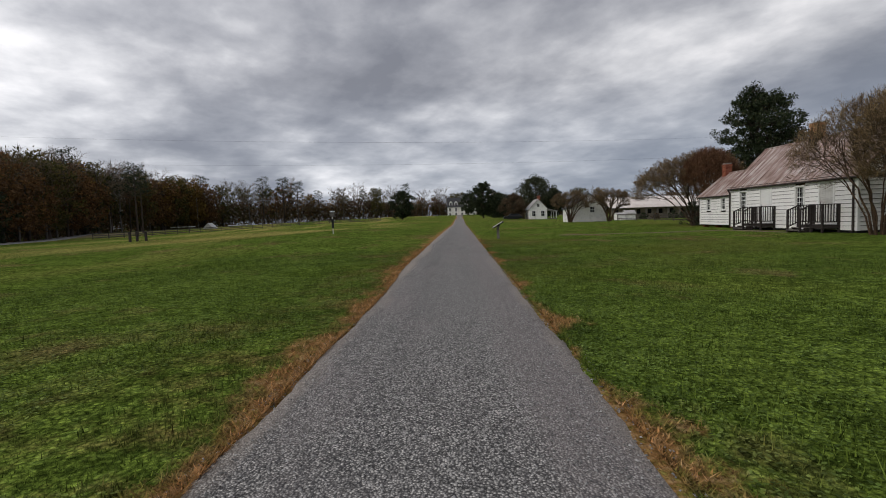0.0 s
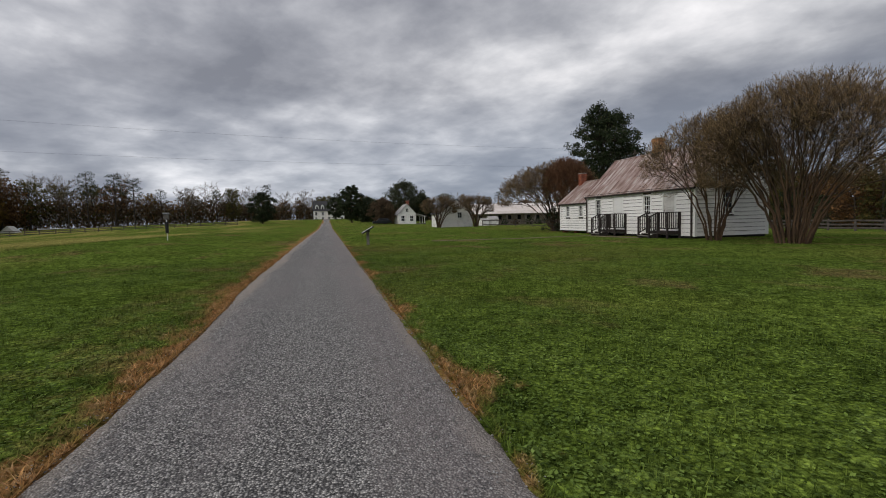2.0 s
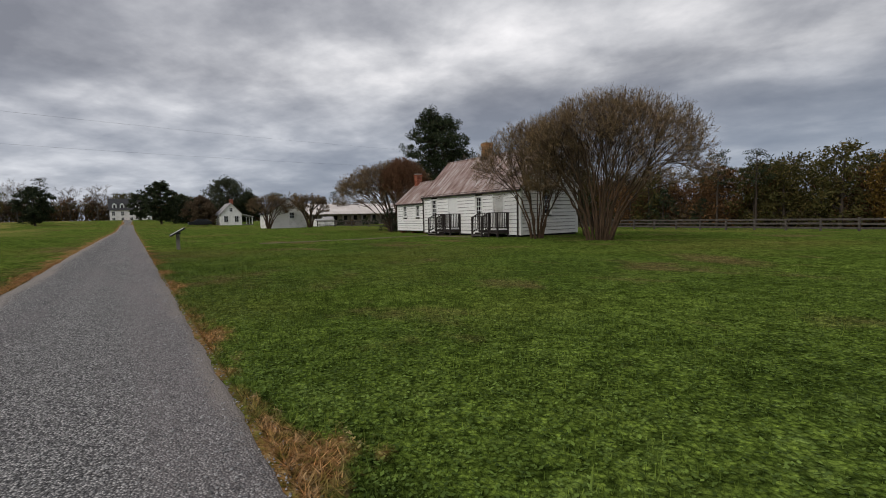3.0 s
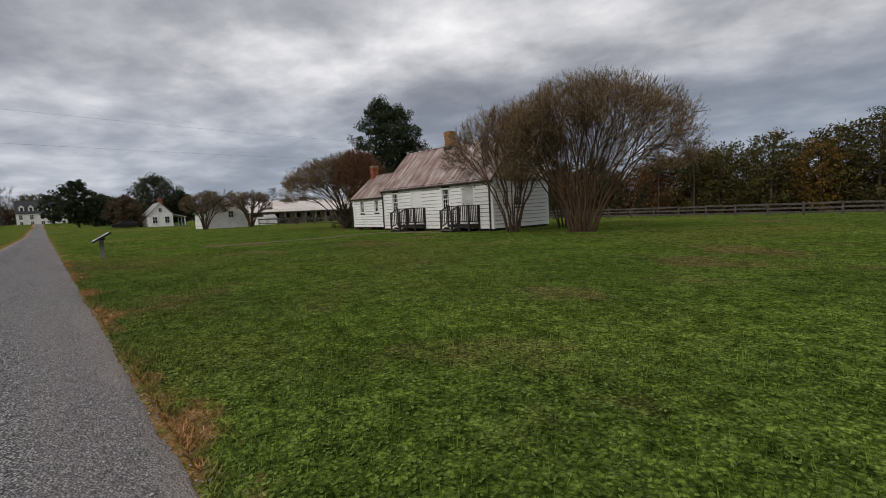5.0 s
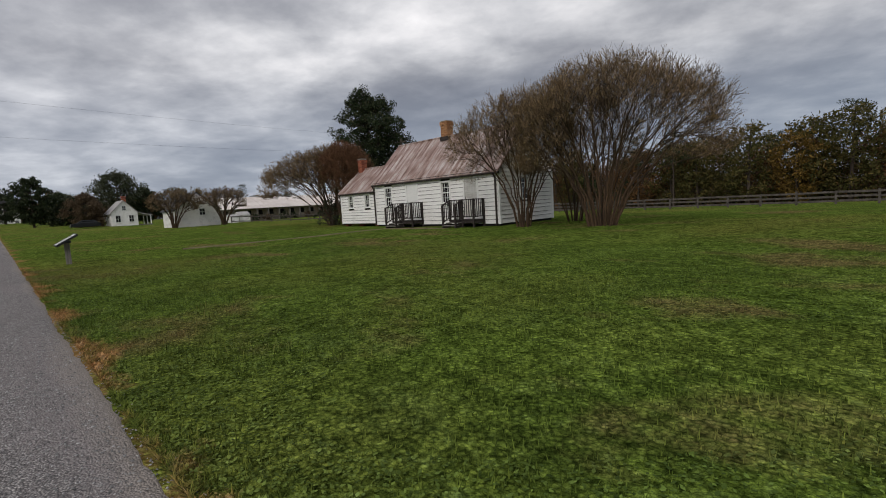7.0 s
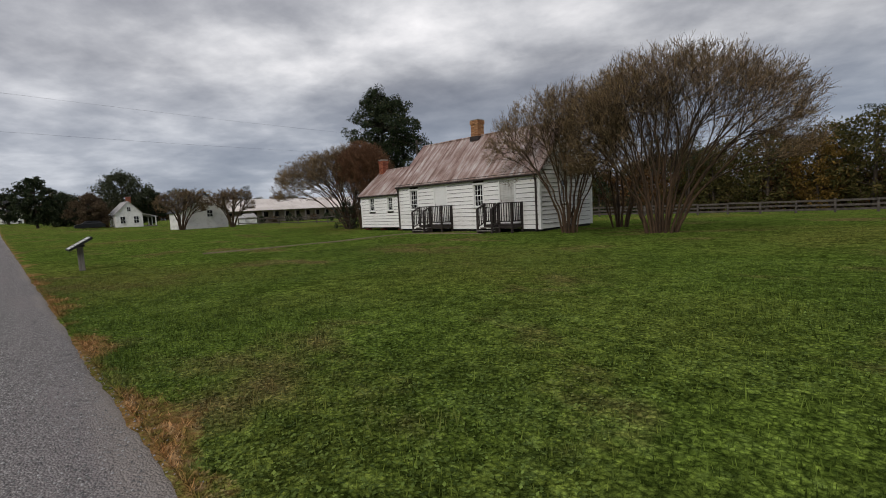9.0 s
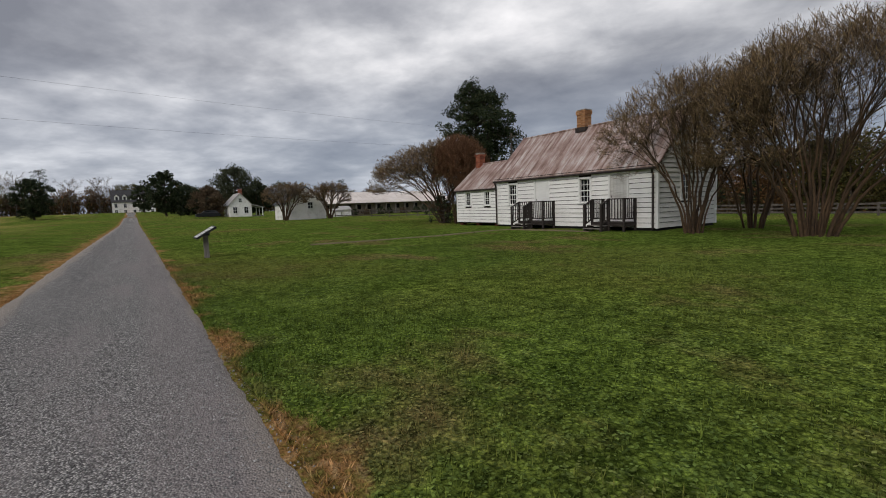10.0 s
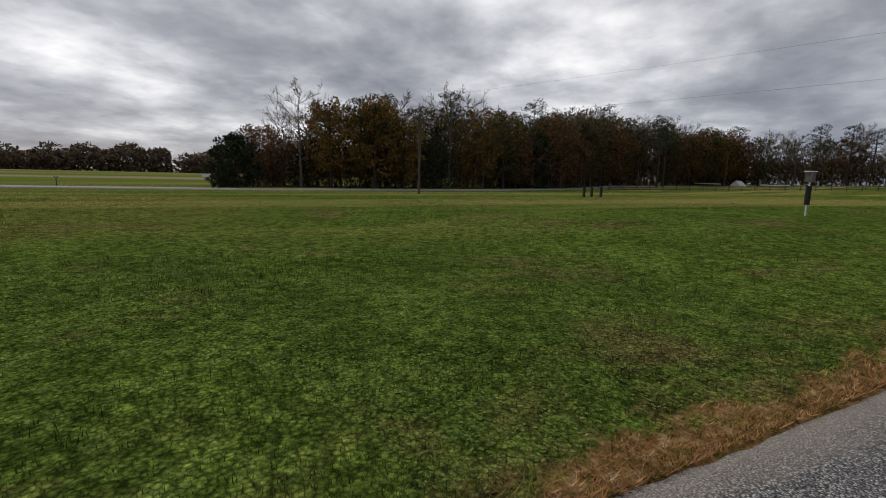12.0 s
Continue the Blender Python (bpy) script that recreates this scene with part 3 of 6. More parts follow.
def build_footpath():
    """A worn earth track from the drive to the stoops."""
    line = [Vector(p) for p in ((6.5, 31.9, 0), (9, 31.4, 0), (12, 31.2, 0), (15, 31.75, 0), (16.6, 31.6, 0), (16.9, 29.6, 0), (16.85, 26.4, 0))]
    pts = []
    for a, b in zip(line, line[1:]):
        pts += [a.lerp(b, i / 8) for i in range(8)]
    verts = []
    for k, p in enumerate(pts):
        d = (pts[min(k + 1, len(pts) - 1)] - pts[max(k - 1, 0)]).normalized()
        w = 0.17 + 0.08 * noise.noise(p * 0.9)
        side = Vector((d.y, -d.x, 0)) * w
        for q, dz in ((p - side, -0.02), (p - side * 0.6, 0.035), (p + side * 0.6, 0.035), (p + side, -0.02)):
            verts.append((q.x, q.y, ground_z(q.x, q.y) + dz))
    i = np.arange(len(pts) * 4).reshape(len(pts), 4)
    faces = np.stack([i[:-1, :-1].ravel(), i[:-1, 1:].ravel(), i[1:, 1:].ravel(), i[1:, :-1].ravel()], 1)
    tagged(mesh_from("pavement", verts, faces, M_EARTH, smooth=True), "thin worn earth track across the lawn", "path", kind="structure")


build_ground()
build_footpath()
build_drive()
build_lane()


# ---- the white wooden house ----
HX, HX2, HY0, HY1, EAVE, RIDGE = 18.5, 23.0, 24.8, 34.8, 2.72, 4.98
WX, WX2, WY1, WEAVE, WRIDGE = 18.56, 22.2, 38.9, 2.30, 3.80
SLAB_T = 0.05


def cut_spans(lo, hi, holes):
    spans = [(lo, hi)]
    for a, b in holes:
        nxt = []
        for s, e in spans:
            if b <= s or a >= e:
                nxt.append((s, e))
            else:
                if a - s > 0.03:
                    nxt.append((s, a))
                if e - b > 0.03:
                    nxt.append((b, e))
        spans = nxt
    return spans


def board_mesh(length, h, t=0.022, lap=0.022):
    """A lapped weatherboard: thin at the top edge, thick at the bottom, along y, face to -x."""
    bm = bmesh.new()
    prof = [(0.0, 0.0), (-t - 0.02, 0.0), (-t - 0.02, 0.012), (-0.014, h - lap), (0.0, h - lap)]
    a = [bm.verts.new((x, 0, z)) for x, z in prof]
    b = [bm.verts.new((x, length, z)) for x, z in prof]
    n = len(prof)
    for k in range(n):
        bm.faces.new((a[k], b[k], b[(k + 1) % n], a[(k + 1) % n]))
    bm.faces.new(a[::-1])
    bm.faces.new(b)
    bmesh.ops.recalc_face_normals(bm, faces=bm.faces)
    return bm


def clad(wall, along, fixed, lo, hi, z0, z1, exposure, openings, mat, side, top_of=None):
    """Weatherboards on a wall. along 'y': the wall stands at x=fixed, facing -x; along 'x': at y=fixed, facing side*y."""
    rng = random.Random(int(fixed * 10) + int(lo))
    z = z0
    while z < z1 - 0.03:
        h = min(exposure * rng.uniform(0.88, 1.12), z1 - z)
        l, r = lo, hi
        if top_of:
            l, r = top_of(z + h)
        holes = [(a, b) for a, b, c, d in openings if c < z + h - 0.02 and d > z + 0.02]
        for s, e in cut_spans(l, r, holes):
            cuts = [s]
            if e - s > 4.2:
                cuts.append(s + (e - s) * rng.uniform(0.3, 0.7))
            cuts.append(e)
            for c0, c1 in zip(cuts, cuts[1:]):
                if c1 - c0 < 0.05:
                    continue
                ob = part("board", board_mesh(c1 - c0 - 0.004, h), mat, wall)
                tilt = rng.uniform(-0.15, 0.15) / max(1, (c1 - c0))
                if along == "y":
                    ob.matrix_local = pose(fixed, c0, z, tilt, 0, 0)
                elif side < 0:
                    ob.matrix_local = Matrix.Translation((c1 - 0.002, fixed, z)) @ Matrix.Rotation(radians(90), 4, "Z")
                else:
                    ob.matrix_local = Matrix.Translation((c0 + 0.002, fixed, z)) @ Matrix.Rotation(radians(-90), 4, "Z")
        z += h


def wall_core(name, x0, x1, y0, y1, z0, z1, holes, parent, axis):
    """A wall with openings cut through, built of solid piers, sills and lintels."""
    bm = bmesh.new()
    lo, hi = (y0, y1) if axis == "y" else (x0, x1)
    edges = sorted({lo, hi, *[a for h in holes for a in h[:2]]})
    for a, b in zip(edges, edges[1:]):
        mid = (a + b) / 2
        gaps = sorted((h[2], h[3]) for h in holes if h[0] < mid < h[1])
        z = z0
        for g0, g1 in gaps + [(z1, z1)]:
            if g0 - z > 0.01:
                if axis == "y":
                    add_box(bm, x0, x1, a, b, z, g0)
                else:
                    add_box(bm, a, b, y0, y1, z, g0)
            z = g1
    return part(name, bm, M_PORCH, parent)


def sash_window(parent, x, y0, y1, z0, z1, cols, rows, shutter_left=False):
    """A double-hung sash in a wall that faces -x."""
    w = new("window")
    w.parent = parent
    tagged(w, "white sash window with small dark panes")
    fr = bmesh.new()
    f = 0.085
    add_box(fr, x - 0.055, x + 0.10, y0 - f, y0, z0 - 0.02, z1 + f)
    add_box(fr, x - 0.055, x + 0.10, y1, y1 + f, z0 - 0.02, z1 + f)
    add_box(fr, x - 0.065, x + 0.10, y0 - f - 0.02, y1 + f + 0.02, z1, z1 + f)
    part("frame", fr, M_TRIM, w)
    part("sill", box(x - 0.11, x + 0.10, y0 - f - 0.04, y1 + f + 0.04, z0 - 0.06, z0, 0.006), M_TRIM, w)
    mb = bmesh.new()
    mid = (z0 + z1) / 2
    add_box(mb, x + 0.012, x + 0.05, y0, y1, mid - 0.022, mid + 0.022)
    for z in (z0, z1 - 0.035):
        add_box(mb, x + 0.012, x + 0.05, y0, y1, z, z + 0.035)
    for y in (y0, y1 - 0.035):
        add_box(mb, x + 0.014, x + 0.048, y, y + 0.035, z0, z1)
    for k in range(1, cols):
        y = y0 + (y1 - y0) * k / cols
        add_box(mb, x + 0.018, x + 0.044, y - 0.011, y + 0.011, z0, z1)
    for k in range(1, rows):
        z = z0 + (z1 - z0) * k / rows
        add_box(mb, x + 0.02, x + 0.042, y0, y1, z - 0.011, z + 0.011)
    part("sash", mb, M_TRIM, w)
    for c in range(cols):
        for r in range(rows):
            ya, yb = y0 + (y1 - y0) * c / cols, y0 + (y1 - y0) * (c + 1) / cols
            za, zb = z0 + (z1 - z0) * r / rows, z0 + (z1 - z0) * (r + 1) / rows
            part("pane", box(x + 0.028, x + 0.034, ya + 0.012, yb - 0.012, za + 0.012, zb - 0.012), M_GLASS, w)
    return w


def gable_roof(parent, x0, x1, y0, y1, z_eave, z_ridge, over, verge, spacing, name="roof"):
    """Two slopes of standing-seam tin with each seam a rib; ridge along y."""
    xm = (x0 + x1) / 2
    slope = (z_ridge - z_eave) / (xm - x0)
    bm = bmesh.new()
    t = SLAB_T
    ea, za = x0 - over, z_eave - over * slope + 0.06
    eb = x1 + over
    zr = z_ridge + 0.06
    ring = [(ea, za), (xm, zr), (eb, za), (eb, za + t), (xm, zr + t * 1.3), (ea, za + t)]
    a = [bm.verts.new((x, y0 - verge, z)) for x, z in ring]
    b = [bm.verts.new((x, y1 + verge, z)) for x, z in ring]
    for q in ((0, 1, 4, 5), (1, 2, 3, 4)):
        bm.faces.new([a[i] for i in q])
        bm.faces.new([b[i] for i in reversed(q)])
    for k in range(6):
        bm.faces.new((a[k], b[k], b[(k + 1) % 6], a[(k + 1) % 6]))
    bmesh.ops.recalc_face_normals(bm, faces=bm.faces)
    roof = part(name, bm, M_TIN, parent, "rusty pinkish-grey standing-seam tin roof")
    n = max(2, int((y1 - y0 + 2 * verge) / spacing))
    for s, ex in ((-1, ea), (1, eb)):
        for k in range(n + 1):
            y = y0 - verge + 0.02 + (y1 - y0 + 2 * verge - 0.04) * k / n
            part("seam", beam((ex, y, za + t + 0.012), (xm, y, zr + t * 1.3 + 0.012), 0.03, 0.032), M_TIN, roof)
    part("ridge_cap", rod([(xm, y0 - verge, zr + t * 1.3 + 0.02), (xm, y1 + verge, zr + t * 1.3 + 0.02)], 0.05, 8), M_TIN, roof)
    for s, ex in ((-1, ea), (1, eb)):
        part("gutter", rod([(ex - 0.045 * (-s) * -1, y0 - verge, za - 0.02), (ex - 0.045 * (-s) * -1, y1 + verge, za - 0.02)], 0.062, 8), M_GUTTER, roof, "dark iron half-round gutter")
    return roof


def brick_chimney(parent, xc, yc, w, d, z0, z1, mat, label, corbel=True):
    ch = new("chimney")
    ch.parent = parent
    tagged(ch, label)
    part("core", box(xc - w / 2 + 0.012, xc + w / 2 - 0.012, yc - d / 2 + 0.012, yc + d / 2 - 0.012, z0, z1 - 0.03), M_MORTAR, ch)
    bl, bh = 0.21, 0.068
    mesh_cache = {}
    z = z0
    while z + bh <= z1:
        out = 0.035 if corbel and z > z1 - 0.26 else 0.0
        for face in range(4):
            length = (w if face % 2 == 0 else d) + 2 * out
            n = max(2, round(length / (bl + 0.012)))
            step = length / n
            for k in range(n):
                key = (round(step, 3), out > 0)
                if key not in mesh_cache:
                    b = box(-step / 2 + 0.006, step / 2 - 0.006, -0.02, 0.06, 0, bh - 0.01)
                    me = bpy.data.meshes.new("brick")
                    b.to_mesh(me)
                    b.free()
                    me.materials.append(mat)
                    mesh_cache[key] = me
                ob = new("brick", mesh_cache[key])
                ob.parent = ch
                u = -length / 2 + step * (k + 0.5)
                half = (d if face % 2 == 0 else w) / 2 + out
                m = Matrix.Translation((xc, yc, z)) @ Matrix.Rotation(radians(90 * face), 4, "Z") @ Matrix.Translation((u, -half + 0.012, 0))
                ob.matrix_local = m
        z += bh
    part("cap", box(xc - w / 2 - 0.02, xc + w / 2 + 0.02, yc - d / 2 - 0.02, yc + d / 2 + 0.02, z1 - 0.02, z1 + 0.03, 0.01), M_MORTAR, ch)
    return ch


def downspout(parent, pts):
    part("downspout", rod(pts, 0.045, 8), M_GUTTER, parent, "dark iron downspout")


def build_house():
    h = thing("wooden_house", (0, 0, 0), "white weatherboarded cottage with rusty tin roof on the lawn", "house")
    win = [(28.15, 28.72, 1.25, 2.33), (33.12, 33.72, 1.25, 2.33)]
    doors = [(26.2, 27.05, 0.45, 2.42), (30.77, 31.66, 0.45, 2.5)]
    f = 0.085
    openings = [(a - f, b + f, c - 0.06, d + f) for a, b, c, d in win] + [(a - 0.09, b + 0.09, c - 0.1, d + 0.09) for a, b, c, d in doors]
    front = wall_core("wall", HX, HX + 0.14, HY0, HY1, 0.12, EAVE, win + doors, h, "y")
    clad(front, "y", HX, HY0 + 0.09, HY1 - 0.05, 0.12, EAVE - 0.05, 0.205, openings, M_PAINT, -1)
    # gable to the south, with its triangle
    xm = (HX + HX2) / 2
    def span(z):
        if z <= EAVE:
            return HX + 0.05, HX2 - 0.05
        k = (z - EAVE) / (RIDGE - EAVE)
        return HX + (xm - HX) * k + 0.02, HX2 - (HX2 - xm) * k - 0.02
    gwin = [(20.15, 20.75, 1.25, 2.3)]
    for y, side in ((HY0, -1), (HY1, 1)):
        y0, y1 = (y, y + 0.14) if side < 0 else (y - 0.14, y)
        core = wall_core("wall", HX + 0.141, HX2 - 0.141, y0, y1, 0.12, EAVE, gwin if side < 0 else [], h, "x")
        bm = bmesh.new()
        tri = [(HX, EAVE + 0.001), (HX2, EAVE + 0.001), (xm, RIDGE)]
        a = [bm.verts.new((x, y0, z)) for x, z in tri]
        b = [bm.verts.new((x, y1, z)) for x, z in tri]
        bm.faces.new(a)
        bm.faces.new(b[::-1])
        for k in range(3):
            bm.faces.new((a[k], b[k], b[(k + 1) % 3], a[(k + 1) % 3]))
        bmesh.ops.recalc_face_normals(bm, faces=bm.faces)
        part("gable", bm, M_GREYWOOD, h)
        gop = [(a - f, b + f, c - 0.06, d + f) for a, b, c, d in gwin] if side < 0 else []
        clad(core, "x", y, HX + 0.05, HX2 - 0.05, 0.12, RIDGE - 0.2, 0.205, gop, M_PAINT_B, side, span)
    part("wall", box(HX2 - 0.14, HX2, HY0, HY1, 0.12, EAVE), M_PAINT, h)
    part("foundation", box(HX + 0.05, HX2 - 0.05, HY0 + 0.05, HY1 - 0.05, -0.2, 0.118), M_DARK, h)
    part("ceiling", box(HX + 0.15, HX2 - 0.15, HY0 + 0.15, HY1 - 0.15, EAVE - 0.06, EAVE - 0.01), M_PAINT_B, h)
    part("floor_boards", box(HX + 0.15, HX2 - 0.15, HY0 + 0.15, HY1 - 0.15, 0.40, 0.45), M_GREYWOOD, h)
    for y0, y1 in ((HY0 - 0.03, HY0 + 0.085), (HY1 - 0.05, HY1 + 0.01)):
        part("corner_board", box(HX - 0.045, HX + 0.02, y0, y1, 0.1, EAVE - 0.04, 0.004), M_TRIM, h)
    part("corner_board", box(HX - 0.045, HX + 0.07, HY0 - 0.042, HY0 - 0.031, 0.1, EAVE - 0.04), M_TRIM, h)
    part("corner_board", box(HX2 - 0.08, HX2 + 0.04, HY0 - 0.045, HY0 + 0.02, 0.1, EAVE - 0.04), M_TRIM, h)
    part("fascia", box(HX - 0.16, HX - 0.13, HY0 - 0.1, HY1 + 0.1, EAVE - 0.16, EAVE - 0.02), M_PORCH, h)
    gable_roof(h, HX, HX2, HY0, HY1, EAVE, RIDGE, 0.20, 0.12, 0.46)
    for a, b, c, d in win:
        sash_window(h, HX, a, b, c, d, 3, 4)
    # sash in the south gable
    g = new("window")
    g.parent = h
    a, b, c, d = gwin[0]
    fr = bmesh.new()
    add_box(fr, a - f, a, HY0 - 0.055, HY0 + 0.1, c - 0.02, d + f)
    add_box(fr, b, b + f, HY0 - 0.055, HY0 + 0.1, c - 0.02, d + f)
    add_box(fr, a - f, b + f, HY0 - 0.06, HY0 + 0.1, d, d + f)
    add_box(fr, a - f, b + f, HY0 - 0.1, HY0 + 0.1, c - 0.06, c)
    part("frame", fr, M_TRIM, g)
    for i in range(3):
        for j in range(4):
            part("pane", box(a + (b - a) * i / 3 + 0.012, a + (b - a) * (i + 1) / 3 - 0.012, HY0 + 0.03, HY0 + 0.036,
                             c + (d - c) * j / 4 + 0.012, c + (d - c) * (j + 1) / 4 - 0.012), M_GLASS, g)
    mb = bmesh.new()
    for i in range(4):
        add_box(mb, a + (b - a) * i / 3 - 0.011, a + (b - a) * i / 3 + 0.011, HY0 + 0.02, HY0 + 0.045, c, d)
    for j in range(5):
        add_box(mb, a, b, HY0 + 0.022, HY0 + 0.043, c + (d - c) * j / 4 - 0.011, c + (d - c) * j / 4 + 0.011)
    part("sash", mb, M_TRIM, g)
    # doors: one of worn vertical planks, one a plain white leaf
    for k, (a, b, c, d) in enumerate(doors):
        dr = new("door")
        dr.parent = h
        tagged(dr, "worn plank door with flaking white paint" if k == 0 else "plain closed white door")
        fr = bmesh.new()
        add_box(fr, HX - 0.05, HX + 0.1, a - 0.09, a, c - 0.1, d + 0.09)
        add_box(fr, HX - 0.05, HX + 0.1, b, b + 0.09, c - 0.1, d + 0.09)
        add_box(fr, HX - 0.055, HX + 0.1, a, b, d, d + 0.09)
        add_box(fr, HX - 0.08, HX + 0.1, a, b, c - 0.1, c)
        part("frame", fr, M_TRIM, dr)
        if k == 0:
            n = 5
            for i in range(n):
                part("plank", box(HX - 0.01, HX + 0.03, a + (b - a) * i / n + 0.004, a + (b - a) * (i + 1) / n - 0.004, c, d, 0.004), M_FLAKE, dr)
        else:
            part("leaf", box(HX - 0.02, HX + 0.03, a, b, c, d, 0.006), M_TRIM, dr)
            part("panel", box(HX - 0.03, HX - 0.019, a + 0.09, b - 0.09, c + 0.12, c + 0.85, 0.006), M_TRIM, dr)
            part("panel", box(HX - 0.03, HX - 0.019, a + 0.09, b - 0.09, c + 1.0, d - 0.12, 0.006), M_TRIM, dr)
        part("handle", rod([(HX - 0.07, b - 0.1, c + 0.95), (HX - 0.07, b - 0.1, c + 1.05)], 0.014, 6), M_GUTTER, dr)
    brick_chimney(h, (HX + HX2) / 2, 30.35, 0.5, 0.52, 4.8, 5.98, M_BRICK_Y, "tan brick chimney with corbelled top")
    part("flashing", box(xm - 0.31, xm + 0.31, 30.35 - 0.32, 30.35 + 0.32, 4.86, 5.10), M_GUTTER, h)
    downspout(h, [(HX - 0.22, HY0 + 0.14, EAVE - 0.22), (HX - 0.10, HY0 + 0.16, EAVE - 0.42), (HX - 0.09, HY0 + 0.16, 0.12), (HX - 0.2, HY0 + 0.16, 0.06)])
    downspout(h, [(HX - 0.22, HY1 - 0.08, EAVE - 0.22), (HX - 0.10, HY1 - 0.02, EAVE - 0.42), (HX - 0.09, HY1 - 0.02, 0.12)])
    return h


def build_wing():
    h = thing("house_wing", (0, 0, 0), "low white weatherboarded kitchen wing on brick piers", "house")
    win = [(37.43, 37.91, 1.26, 2.06), (35.54, 36.01, 1.26, 2.06)]
    f = 0.085
    op = [(a - f, b + f, c - 0.06, d + f) for a, b, c, d in win]
    y0 = HY1 + 0.06
    front = wall_core("wall", WX, WX + 0.14, y0, WY1, 0.22, WEAVE, win, h, "y")
    clad(front, "y", WX, y0, WY1 - 0.05, 0.22, WEAVE - 0.04, 0.19, op, M_PAINT, -1)
    xm = (WX + WX2) / 2
    bm = bmesh.new()
    ring = [(WX + 0.141, 0.22), (WX2, 0.22), (WX2, WEAVE), (xm, WRIDGE), (WX + 0.141, WEAVE)]
    a = [bm.verts.new((x, WY1 - 0.14, z)) for x, z in ring]
    b = [bm.verts.new((x, WY1, z)) for x, z in ring]
    bm.faces.new(a)
    bm.faces.new(b[::-1])
    for k in range(5):
        bm.faces.new((a[k], b[k], b[(k + 1) % 5], a[(k + 1) % 5]))
    bmesh.ops.recalc_face_normals(bm, faces=bm.faces)
    part("gable", bm, M_PAINT, h)
    part("wall", box(WX2 - 0.14, WX2 - 0.001, y0, WY1 - 0.141, 0.22, WEAVE), M_PAINT, h)
    part("corner_board", box(WX - 0.045, WX + 0.02, WY1 - 0.05, WY1 + 0.03, 0.2, WEAVE - 0.03, 0.004), M_TRIM, h)
    part("floor_beam", box(WX + 0.02, WX2 - 0.02, y0, WY1 - 0.02, 0.16, 0.219), M_DARK, h)
    for y in (35.1, 36.9, 38.6):
        for x in (WX + 0.2, WX2 - 0.4):
            part("pier", box(x, x + 0.3, y, y + 0.3, -0.15, 0.159), M_BRICK, h)
    part("fascia", box(WX - 0.14, WX - 0.11, y0, WY1 + 0.08, WEAVE - 0.13, WEAVE - 0.02), M_PORCH, h)
    gable_roof(h, WX, WX2, y0 + 0.12, WY1, WEAVE, WRIDGE, 0.18, 0.10, 0.46)
    for q in win:
        sash_window(h, WX, *q, 2, 3)
    brick_chimney(h, xm - 0.05, 38.6, 0.45, 0.42, 3.5, 4.65, M_BRICK, "red brick chimney at the wing's gable")


def build_porch(place_y0, place_y1, stair_y0):
    """A small dark stoop: deck, steps to the front, posts, rails and balusters."""
    p = thing("porch", (HX, place_y0, 0), "dark-stained wooden stoop with railings and front steps", "porch", "stoops at the doors")
    w = place_y1 - place_y0
    s0 = stair_y0 - place_y0
    dz, rail = 0.38, 1.36
    x0, x1, xs = -0.88, -0.05, -1.42
    n = 8
    for k in range(n):
        part("deck_board", box(x0 - 0.02 + (x1 - x0 + 0.02) * k / n + 0.003, x0 - 0.02 + (x1 - x0 + 0.02) * (k + 1) / n - 0.003, 0.0, w, dz - 0.035, dz, 0.004), M_PORCH, p)
    part("joist", box(x0, x0 + 0.04, 0.02, w - 0.02, dz - 0.17, dz - 0.036), M_PORCH, p)
    part("joist", box(x0 + 0.041, x1, 0.02, 0.06, dz - 0.17, dz - 0.036), M_PORCH, p)
    part("joist", box(x0 + 0.041, x1, w - 0.06, w - 0.02, dz - 0.17, dz - 0.036), M_PORCH, p)
    for k, (xa, xb, z) in enumerate(((x0 - 0.27, x0 - 0.021, 0.26), (x0 - 0.53, x0 - 0.275, 0.14))):
        part("step", box(xa, xb, s0, w, z - 0.04, z, 0.004), M_GREYWOOD, p, "grey worn wooden step")
    for y in (s0 + 0.02, w - 0.06):
        bm = bmesh.new()
        for xa, xb, z in ((x0 - 0.27, x0 - 0.005, 0.219), (x0 - 0.53, x0 - 0.271, 0.099)):
            add_box(bm, xa, xb, y, y + 0.04, 0, z)
        part("stringer", bm, M_PORCH, p)
    def post(x, y, z0, z1):
        part("post", box(x - 0.045, x + 0.045, y - 0.045, y + 0.045, z0, z1, 0.006), M_PORCH, p)
    def railing(a, b):
        a, b = Vector(a), Vector(b)
        part("top_rail", beam(a, b, 0.09, 0.045, 0.006), M_PORCH, p)
        drop = Vector((0, 0, 0.84))
        part("bottom_rail", beam(a - drop, b - drop, 0.05, 0.05, 0.005), M_PORCH, p)
        k = max(2, int((b - a).length / 0.125))
        for i in range(1, k):
            q = a.lerp(b, i / k)
            part("baluster", box(q.x - 0.017, q.x + 0.017, q.y - 0.017, q.y + 0.017, q.z - 0.82, q.z - 0.02), M_PORCH, p)
    e = 0.05
    for y in (e, s0, w - e):
        post(x0 + 0.04, y, 0, rail + 0.03)
    post(x1 - 0.03, e, 0, rail + 0.02)
    post(x1 - 0.03, w - e, 0, rail + 0.02)
    for y in (s0, w - e):
        post(xs + 0.06, y, 0, rail - 0.22)
        railing((x0 + 0.04, y, rail), (xs + 0.06, y, rail - 0.24))
    railing((x0 + 0.04, e, rail), (x1, e, rail))
    railing((x0 + 0.04, w - e, rail), (x1, w - e, rail))
    railing((x0 + 0.04, e, rail), (x0 + 0.04, s0, rail))
    return p


HOUSE = build_house()
build_wing()
build_porch(25.72, 27.42, 26.5)
build_porch(30.3, 32.1, 31.15)


